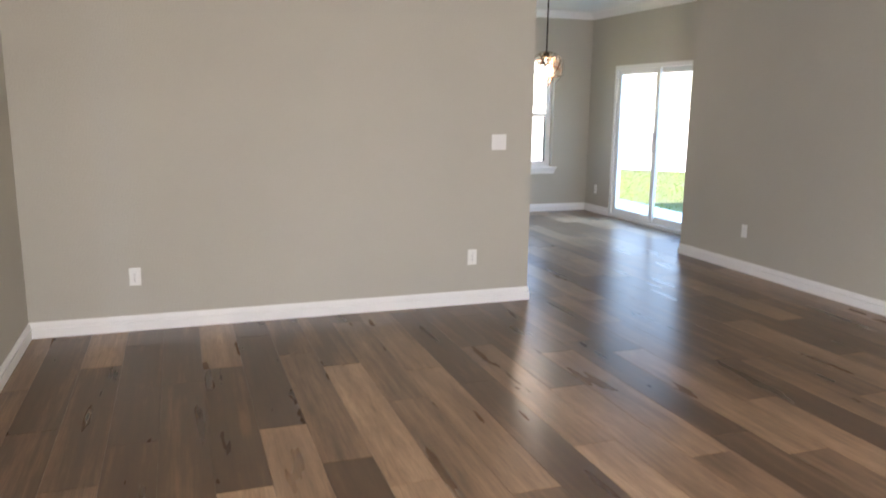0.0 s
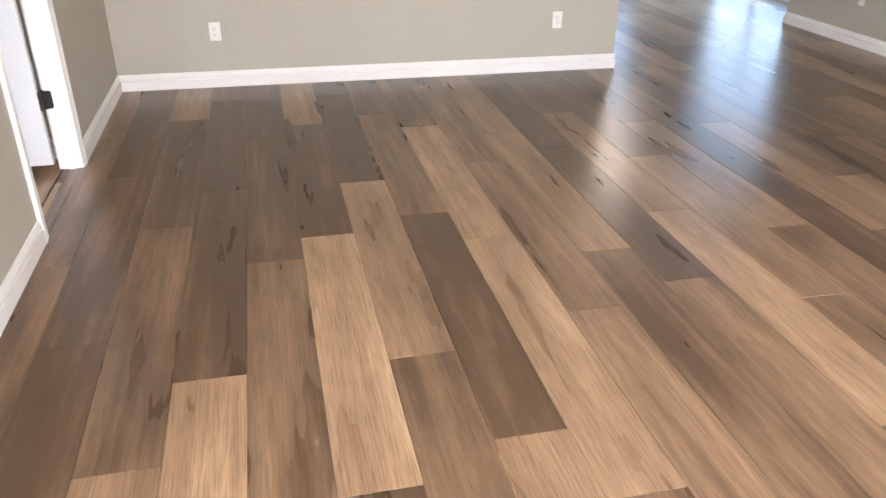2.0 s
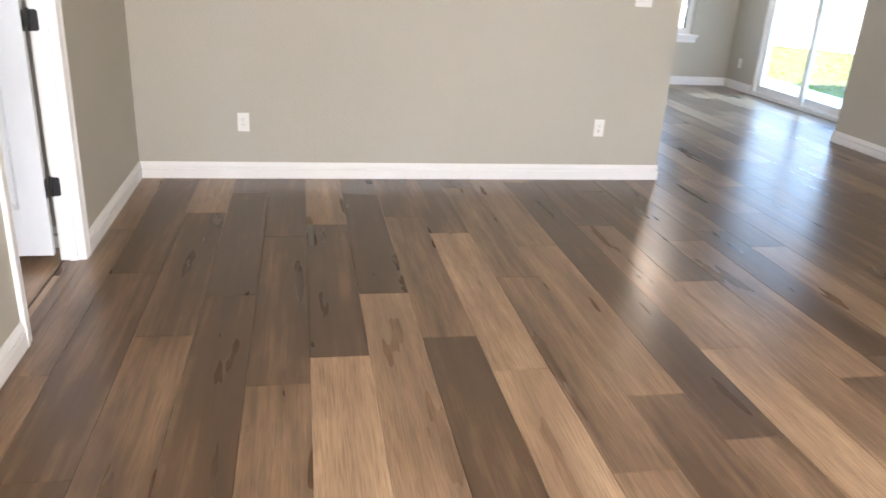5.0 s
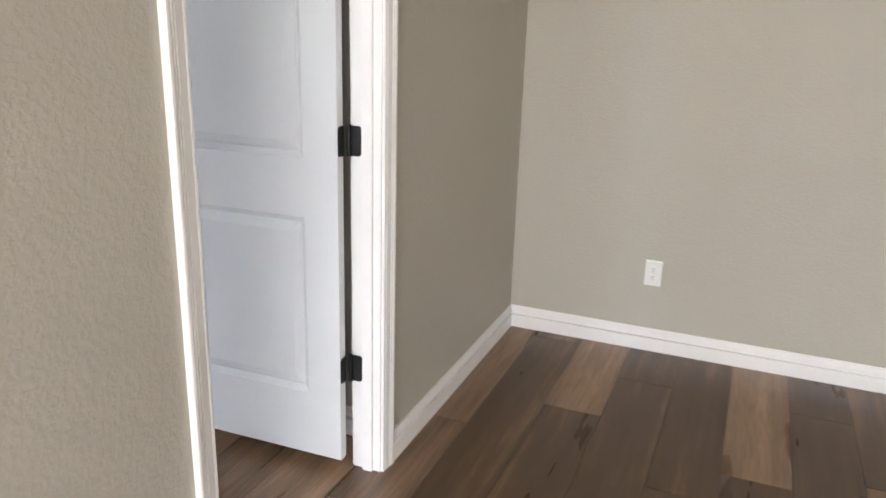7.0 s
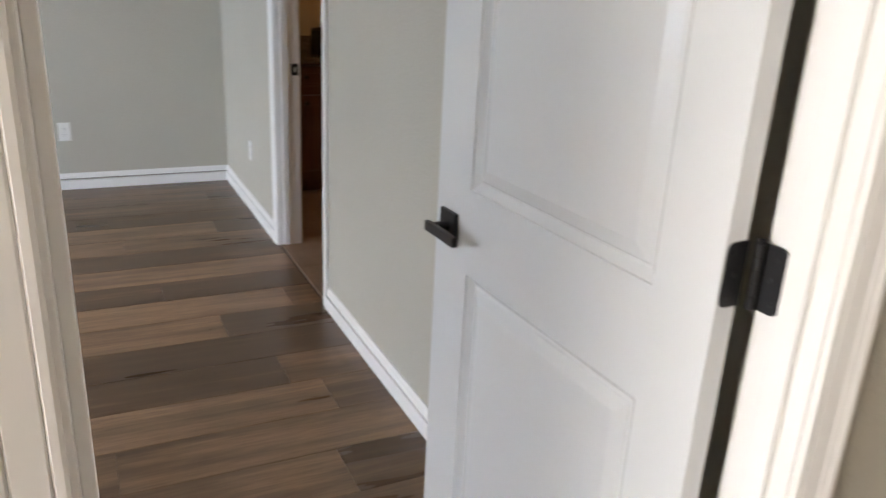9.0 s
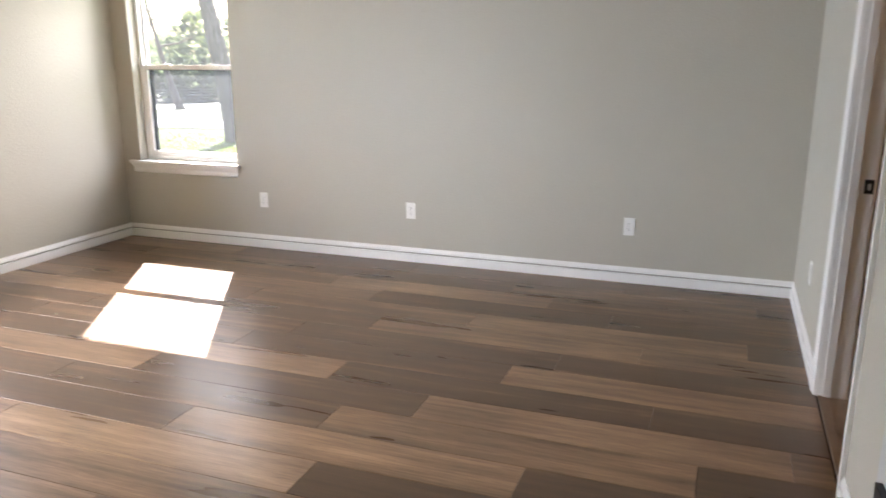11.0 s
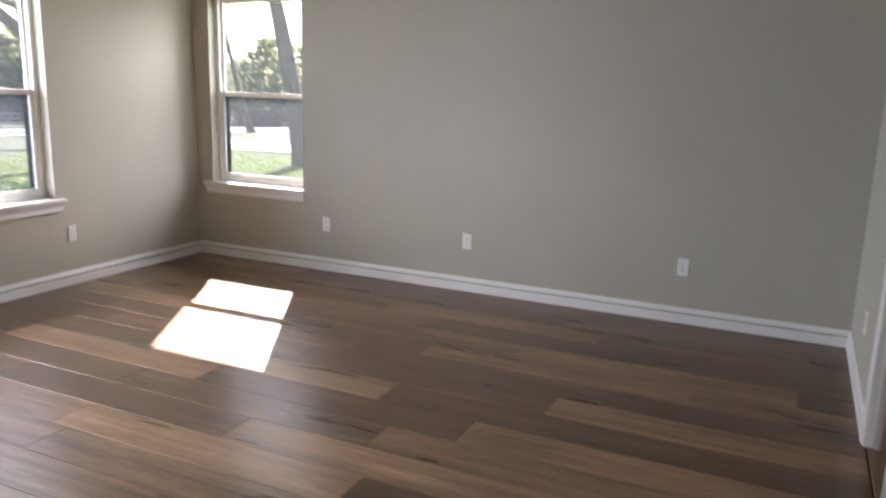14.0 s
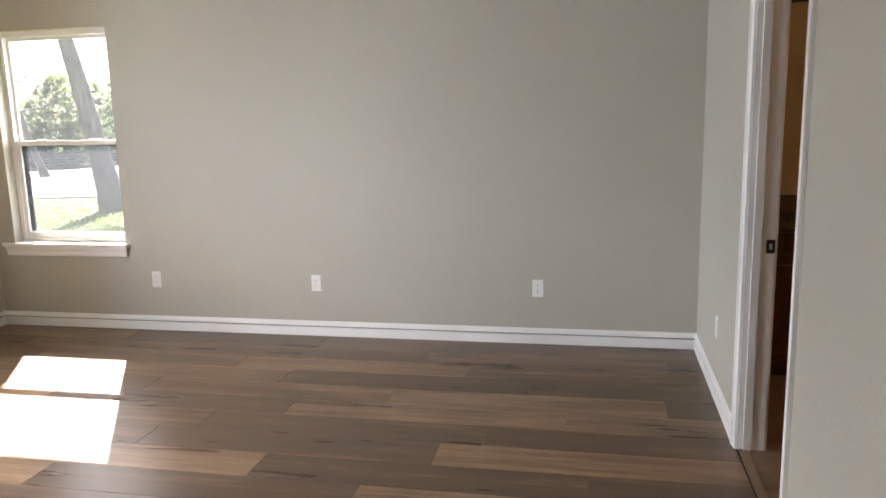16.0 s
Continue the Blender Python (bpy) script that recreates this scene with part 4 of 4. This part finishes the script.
def strip(name, pts, width, material, label, category, lift=0.03):
    """A path laid on the ground along points."""
    bands = max(2, round(width / 4))
    bm = bmesh.new()
    rows = []
    dense = []
    for (xa, ya), (xb, yb) in zip(pts, pts[1:]):
        n = max(1, int(math.hypot(xb - xa, yb - ya) / 2))
        dense += [(xa + (xb - xa) * k / n, ya + (yb - ya) * k / n) for k in range(n)]
    dense.append(pts[-1])
    for i, (x, y) in enumerate(dense):
        (xa, ya), (xb, yb) = dense[max(0, i - 1)], dense[min(len(dense) - 1, i + 1)]
        l = math.hypot(xb - xa, yb - ya)
        nx, ny = -(yb - ya) / l, (xb - xa) / l
        wob = 0.25 * math.sin(i * 0.9)
        rows.append([bm.verts.new((x + nx * w, y + ny * w, ground_z(x + nx * w, y + ny * w) + lift)) for w in [wob + width * (q / bands - 0.5) for q in range(bands + 1)]])
    for ra, rb in zip(rows, rows[1:]):
        for q in range(bands):
            bm.faces.new((ra[q], ra[q + 1], rb[q + 1], rb[q]))
    return tagged(part(name, bm, material), label, category, kind="structure")


strip("road", ((-64, -24), (-41, -32.5), (-31, -36.2), (-22.5, -37.5), (-8, -41), (10, -46)), 8.0, GRAVEL, "pale gravel drive beyond the lawn", "road")
strip("drive", ((-23, 12), (-21.0, -6), (-21.4, -17), (-22.2, -22), (-25, -31), (-28, -37)), 4.0, GRAVEL, "narrow pale drive across the lawn", "driveway", lift=0.04)
# East band added pale, to stand for the overbright view past the lawn.
strip("road_east", ((88, 0), (60, 28), (28, 60), (-10, 98)), 80.0, GRAVEL, "pale ground standing for washed-out brightness behind the back lawn", "road")
patio = boxes((NOOK_X1 + OUT_T, 8.12, 0.2, 7.6, -0.30, -0.06), bevel=0.01)
tagged(part("pavement_patio", patio, CONCRETE), "pale concrete patio slab outside the sliding door", "patio", kind="structure")


def rail_fence(pts, height=0.98, label="dark five-rail pipe fence across the field"):
    root = empty("field_fence", label=label, category="fence")
    posts = []
    for (xa, ya), (xb, yb) in zip(pts, pts[1:]):
        n = max(1, round(math.hypot(xb - xa, yb - ya) / 2.6))
        posts += [(xa + (xb - xa) * k / n, ya + (yb - ya) * k / n) for k in range(n)]
    posts.append(pts[-1])
    for x, y in posts:
        z = ground_z(x, y)
        bm = bmesh.new()
        tube(bm, [(x, y, z - 0.1), (x, y, z + height + 0.06)], [0.05, 0.05], 6)
        part("post", bm, FENCE_PAINT, root)
    for k in range(5):
        h = height * (0.18 + 0.2 * k)
        bm = bmesh.new()
        tube(bm, [(x, y, ground_z(x, y) + h) for x, y in posts], [0.035] * len(posts), 6)
        part("rail", bm, FENCE_PAINT, root)
    return root


rail_fence(((6, -41), (-12, -37.0), (-24, -33.0), (-43, -38.0), (-62, -30)))


def tree(name, base, height, girth, lean, seed, label, crown_r, leaves, limbs=7, fork=0.42, leaf_size=0.11, leaf_mat=LEAF, arms=()):
    """A tapered, bent trunk with forking limbs and a ragged crown of small leaves."""
    rng = random.Random(seed)
    x, y = base
    z = ground_z(x, y)
    root = empty(name, pose(x, y, z), label, "tree")
    bm = bmesh.new()
    n = 9
    pts, rad = [], []
    for i in range(n):
        f = i / (n - 1)
        pts.append(Vector((lean[0] * f + 0.12 * math.sin(3 * f + seed), lean[1] * f + 0.10 * math.cos(4 * f + seed), height * 0.8 * f - 0.15)))
        rad.append(girth * ((1 - 0.62 * f) + 0.45 * math.exp(-f * 16)))
    tube(bm, pts, rad, 14)
    tips = []

    def limb(start, way, length, r, depth):
        p, w = Vector(start), Vector(way).normalized()
        ps, rs = [p.copy()], [r]
        for i in range(5):
            w = (w + Vector((rng.uniform(-0.35, 0.35), rng.uniform(-0.35, 0.35), rng.uniform(-0.12, 0.25)))).normalized()
            p = p + w * length / 5
            ps.append(p.copy())
            rs.append(r * (1 - 0.15 * (i + 1)))
        tube(bm, ps, rs, 7 if depth < 2 else 5, cap=False)
        tips.extend(ps[2:])
        if depth < 3:
            for _ in range(3):
                k = rng.randint(2, 5)
                v = (w + Vector((rng.uniform(-1, 1), rng.uniform(-1, 1), rng.uniform(-0.3, 0.7)))).normalized()
                limb(ps[k], v, length * rng.uniform(0.5, 0.75), rs[k] * 0.6, depth + 1)
    for k in range(limbs):
        f = fork + (0.98 - fork) * k / max(1, limbs - 1)
        i = min(n - 2, int(f * (n - 1)))
        q = pts[i].lerp(pts[i + 1], f * (n - 1) - i)
        a = k * 2.4 + seed
        limb(q, (math.cos(a), math.sin(a), rng.uniform(0.25, 0.8)), crown_r * rng.uniform(0.65, 1.0), girth * 0.42 * (1.15 - f * 0.6), 0)
    # big crooked limbs: points of (along, up) on a line through the trunk, with a twig here and there
    for (ax, ay), r, line in arms:
        ps = [Vector((ax * a, ay * a, u)) + Vector((rng.gauss(0, 0.06), rng.gauss(0, 0.06), rng.gauss(0, 0.05))) for a, u in line]
        tube(bm, ps, [r * (1 - 0.7 * i / (len(ps) - 1)) for i in range(len(ps))], 9, cap=False)
        tips.extend(ps[1:])
        for q in ps[1:]:
            for _ in range(2):
                limb(q, (rng.uniform(-1, 1), rng.uniform(-1, 1), rng.uniform(-0.2, 1)), rng.uniform(0.8, 1.6), r * 0.3, 2)
    part("trunk", bm, BARK, root, smooth=True)
    verts, faces = [], []
    for i in range(leaves):
        c = rng.choice(tips) + Vector((rng.gauss(0, 0.28), rng.gauss(0, 0.28), rng.gauss(0, 0.22)))
        a = Vector((rng.gauss(0, 1), rng.gauss(0, 1), rng.gauss(0, 1))).normalized()
        b = a.orthogonal().normalized()
        s = leaf_size * rng.uniform(0.6, 1.3)
        k = len(verts)
        verts += [c - a * s, c + b * s * 0.45, c + a * s, c - b * s * 0.45]
        faces.append((k, k + 1, k + 2, k + 3))
    me = bpy.data.meshes.new("crown")
    me.from_pydata([tuple(v) for v in verts], [], faces)
    me.materials.append(leaf_mat)
    crown = new("crown", me)
    crown.parent = root
    return root


def along(ox, oy, wx, wy, d):
    return ox + wx * d, oy + wy * d


# the big oak outside the west window, a thin tree behind, and the spreading tree beyond the south windows
tree("oak_tree", along(-0.056, -1.702, -0.815, -0.575, 19.0), 7.6, 0.275, (0.48, -1.40), 3, "big leaning oak with rough grey bark", 2.6, 3000, fork=0.72)
tree("field_tree", (-35.0, -30.2), 8.0, 0.20, (0.9, -1.5), 8, "slim tree at the edge of the lawn", 2.0, 1800, fork=0.55, leaf_size=0.085)
ACROSS = (-0.85, 0.53)
tree("live_oak_tree", along(0.2, -1.55, -0.506, -0.862, 31.0), 4.4, 0.27, (-0.35, 0.25), 5, "spreading live oak with crooked limbs", 4.5, 15000, limbs=5, fork=0.72, leaf_size=0.075, arms=(
    (ACROSS, 0.17, ((0.5, 2.5), (1.5, 3.2), (2.6, 3.5), (3.6, 3.7), (4.6, 4.4))),
    (ACROSS, 0.14, ((0.4, 2.7), (0.7, 3.9), (0.4, 5.2), (-0.2, 6.4))),
    (ACROSS, 0.11, ((0.5, 3.2), (1.2, 4.4), (1.9, 5.6), (2.2, 7.0)))))
tree("oak_tree", along(0.2, -1.55, -0.632, -0.775, 20.0), 5.5, 0.24, (0.1, 0.1), 12, "oak with a long limb reaching over the lawn", 2.6, 6000, limbs=4, fork=0.75, leaf_size=0.06, arms=(
    (ACROSS, 0.16, ((0.0, 2.4), (-1.0, 3.0), (-1.9, 3.7), (-2.7, 4.3), (-3.6, 4.6))),))
tree("live_oak_tree", along(0.2, -1.55, -0.40, -0.915, 30.0), 7.0, 0.26, (0.6, 0.4), 11, "spreading live oak beyond the drive", 4.6, 12000, limbs=8, fork=0.35, leaf_size=0.085)


def woods():
    """The belt of trees behind the field: trunks and leaf clumps in one mesh."""
    rng = random.Random(21)
    verts, faces = [], []
    for k in range(330):
        a = radians(rng.uniform(150, 300))
        d = rng.uniform(62, 88)
        x, y = d * math.cos(a), d * math.sin(a)
        z = ground_z(x, y)
        h = rng.uniform(3.6, 7.4)
        for _ in range(420):
            f = rng.random()
            r = 2.6 * math.sin(math.pi * min(0.98, 0.10 + 0.88 * f)) ** 0.6
            b, q = rng.uniform(0, 6.283), r * math.sqrt(rng.random())
            c = Vector((x + q * math.cos(b), y + q * math.sin(b), z + h * f))
            n = Vector((rng.gauss(0, 1), rng.gauss(0, 1), rng.gauss(0, 1))).normalized()
            o = n.orthogonal().normalized()
            s = rng.uniform(0.16, 0.42)
            i = len(verts)
            verts += [c - n * s, c + o * s * 0.6, c + n * s, c - o * s * 0.6]
            faces.append((i, i + 1, i + 2, i + 3))
    me = bpy.data.meshes.new("far_woods")
    me.from_pydata([tuple(v) for v in verts], [], faces)
    me.materials.append(WOOD_LEAF)
    return tagged(new("far_woods", me), "belt of woodland behind the field, haze put into its leaf colour", "woods", kind="stuff")


woods()


def grass_blades():
    """Short uneven grass on the lawn near the windows and the patio."""
    rng = random.Random(31)
    verts, faces = [], []
    for x0, x1, y0, y1, count in ((-21, -5.3, -23, -1, 120000), (-5.3, 1, -23, -6.7, 30000), (7.9, 18, -2, 16, 14000)):
        for _ in range(count):
            x, y = rng.uniform(x0, x1), rng.uniform(y0, y1)
            if max(-x - 9, -y - 11) > 0 and rng.random() < max(-x - 9, -y - 11) / 12:
                continue
            z = ground_z(x, y)
            a = rng.uniform(0, 6.283)
            h, w = rng.uniform(0.02, 0.06), rng.uniform(0.008, 0.018)
            i = len(verts)
            verts += [(x - w * math.cos(a), y - w * math.sin(a), z), (x + w * math.cos(a), y + w * math.sin(a), z),
                      (x + rng.gauss(0, 0.04), y + rng.gauss(0, 0.04), z + h)]
            faces.append((i, i + 1, i + 2))
    me = bpy.data.meshes.new("lawn_grass")
    me.from_pydata(verts, [], faces)
    me.materials.append(leaf_material("grass_blade", (0.055, 0.110, 0.005), (0.150, 0.215, 0.014)))
    return tagged(new("lawn_grass", me), "short green grass blades on the lawn", "grass", kind="stuff")


grass_blades()

# ---- plank floors ----
PLANK_L = 1.490


def plank_mesh(w, l, cache={}):
    key = (round(w, 4), round(l, 4))
    if key not in cache:
        bm = bmesh.new()
        g, c = 0.0004, 0.0016
        rings = []
        for dx, z in ((g, -0.010), (g, -0.0012), (g + c, 0.0)):
            rings.append([bm.verts.new(v) for v in ((dx, dx, z), (w - dx, dx, z), (w - dx, l - dx, z), (dx, l - dx, z))])
        for ra, rb in zip(rings, rings[1:]):
            for q in range(4):
                bm.faces.new((ra[q], ra[(q + 1) % 4], rb[(q + 1) % 4], rb[q]))
        bm.faces.new(rings[-1])
        me = bpy.data.meshes.new("plank")
        bm.to_mesh(me)
        bm.free()
        me.materials.append(PLANK)
        cache[key] = me
    return cache[key]


def plank_floor(floor, areas, origin, width, joints, tones, seed, low, spread):
    """Planks that run along y in columns of `width`, each column with its own end joint."""
    rng = random.Random(seed)
    phase, shade = {}, {}
    for x0, x1, y0, y1 in areas:
        k = math.floor((x0 - origin) / width)
        while origin + k * width < x1 - 1e-4:
            a, b = max(x0, origin + k * width), min(x1, origin + (k + 1) * width)
            if k not in phase:
                phase[k] = joints.get(k, rng.uniform(0, PLANK_L))
            j = math.floor((y0 - phase[k]) / PLANK_L)
            while phase[k] + j * PLANK_L < y1 - 1e-4:
                c, d = max(y0, phase[k] + j * PLANK_L), min(y1, phase[k] + (j + 1) * PLANK_L)
                if b - a > 0.01 and d - c > 0.01:
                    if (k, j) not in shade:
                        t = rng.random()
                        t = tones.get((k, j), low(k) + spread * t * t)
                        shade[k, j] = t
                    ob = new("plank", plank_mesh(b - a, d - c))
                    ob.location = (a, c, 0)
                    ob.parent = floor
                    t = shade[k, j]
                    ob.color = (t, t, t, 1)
                j += 1
            k += 1


sub = boxes((HALL_X0 - 0.055, NOOK_X1 + OUT_T - 0.002, HALL_Y0 - OUT_T, NOOK_Y1 + OUT_T, -0.2, -0.004))
hall_floor = tagged(part("floor", sub, PLANK_EDGE), "brown oak-look vinyl plank floor", "floor", kind="structure")
sub = boxes((BED_X0 - OUT_T, HALL_X0 - 0.056, BED_Y0 - OUT_T, BED_Y1 + 0.009, -0.2, -0.004))
bed_floor = tagged(part("floor_bedroom", sub, PLANK_EDGE), "brown oak-look vinyl plank floor, bedroom light put into its tones", "floor", kind="structure")

HALL_JOINTS = {-4: -2.455, -3: -3.045, -2: -0.697, -1: -3.315, 0: -1.095, 1: -2.400, 2: -1.840, 3: -0.785, 4: -1.063, 5: -0.20, 6: -1.276, 7: -3.052, 8: -0.966, 9: -0.292, 11: -1.073, 12: -1.335, 14: -1.652}
HALL_TONES = {(1, -1): 0.58, (-1, -1): 0.53, (4, -1): 0.51, (4, -2): 0.52, (4, 0): 0.19, (2, -1): 0.43, (2, -2): 0.24, (3, -2): 0.15, (3, -1): 0.29,
              (0, -1): 0.18, (0, -2): 0.35, (1, 0): 0.15, (-1, 0): 0.17, (-2, -1): 0.16, (-3, -1): 0.14, (5, -1): 0.32, (5, -2): 0.33, (5, -3): 0.36,
              (6, -1): 0.40, (6, -2): 0.22, (7, -1): 0.34, (7, 0): 0.17, (8, -1): 0.36, (8, -2): 0.52, (8, -3): 0.30, (9, -2): 0.40, (9, -3): 0.28, (10, -2): 0.36, (3, -3): 0.45,
              (-2, -2): 0.27, (-3, -2): 0.24, (-2, -3): 0.40, (-3, 0): 0.18, (-4, -1): 0.22, (0, -3): 0.34, (12, -1): 0.40, (12, -2): 0.30}
plank_floor(hall_floor, ((HALL_X0, HALL_X1, HALL_Y0, HALL_Y1), (HALL_X0 - 0.055, HALL_X0, DOOR_Y0 - J, DOOR_Y1 + J), (3.530, HALL_X1, HALL_Y1, 1.311),
                         (HALL_X0, 3.530, HALL_Y1 + 0.124, NOOK_Y1), (3.530, HALL_X1, 1.311, NOOK_Y1), (HALL_X1, NOOK_X1, 1.311, NOOK_Y1)),
            0.809, 0.2236, HALL_JOINTS, HALL_TONES, 5, lambda k: 0.12, 0.30)
BED_JOINTS = {-14: -2.28, -15: -3.17, -16: -2.84, -17: -3.37, -18: -2.58, -19: -2.38, -20: -2.00, -21: -2.98, -22: -2.22, -13: -1.54, -11: -3.64}
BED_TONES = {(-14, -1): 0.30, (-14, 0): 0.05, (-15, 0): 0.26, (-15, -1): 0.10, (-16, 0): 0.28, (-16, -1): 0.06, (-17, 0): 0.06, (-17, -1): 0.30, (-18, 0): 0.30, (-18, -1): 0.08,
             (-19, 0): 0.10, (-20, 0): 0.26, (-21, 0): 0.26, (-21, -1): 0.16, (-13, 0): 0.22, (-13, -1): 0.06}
# Tones carry the room's light: lighter near the door, darker further in.
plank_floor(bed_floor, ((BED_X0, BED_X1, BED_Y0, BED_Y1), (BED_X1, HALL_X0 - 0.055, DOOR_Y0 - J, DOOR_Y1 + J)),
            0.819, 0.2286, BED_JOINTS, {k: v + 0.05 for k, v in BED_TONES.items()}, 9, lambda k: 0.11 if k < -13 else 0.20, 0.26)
strip_x = boxes((BATH_X0 - J, BATH_X1 + J, BED_Y1 + 0.010, BED_Y1 + 0.050, -0.012, 0.004), bevel=0.002)
tagged(part("threshold", strip_x, TILE), "brown transition strip in the bathroom doorway", "threshold", kind="structure")
for i in range(9):
    for j in range(7):
        x, y = BATH_X0 - 1.47 + i * 0.46, BED_Y1 + 0.051 + j * 0.46
        x1, y1 = min(x + 0.455, BED_X1 - 0.015), min(y + 0.455, 1.595)
        if x1 - x > 0.05 and y1 - y > 0.05:
            part("tile", boxes((x, x1, y, y1, -0.02, 0.0)), TILE, bath_floor)
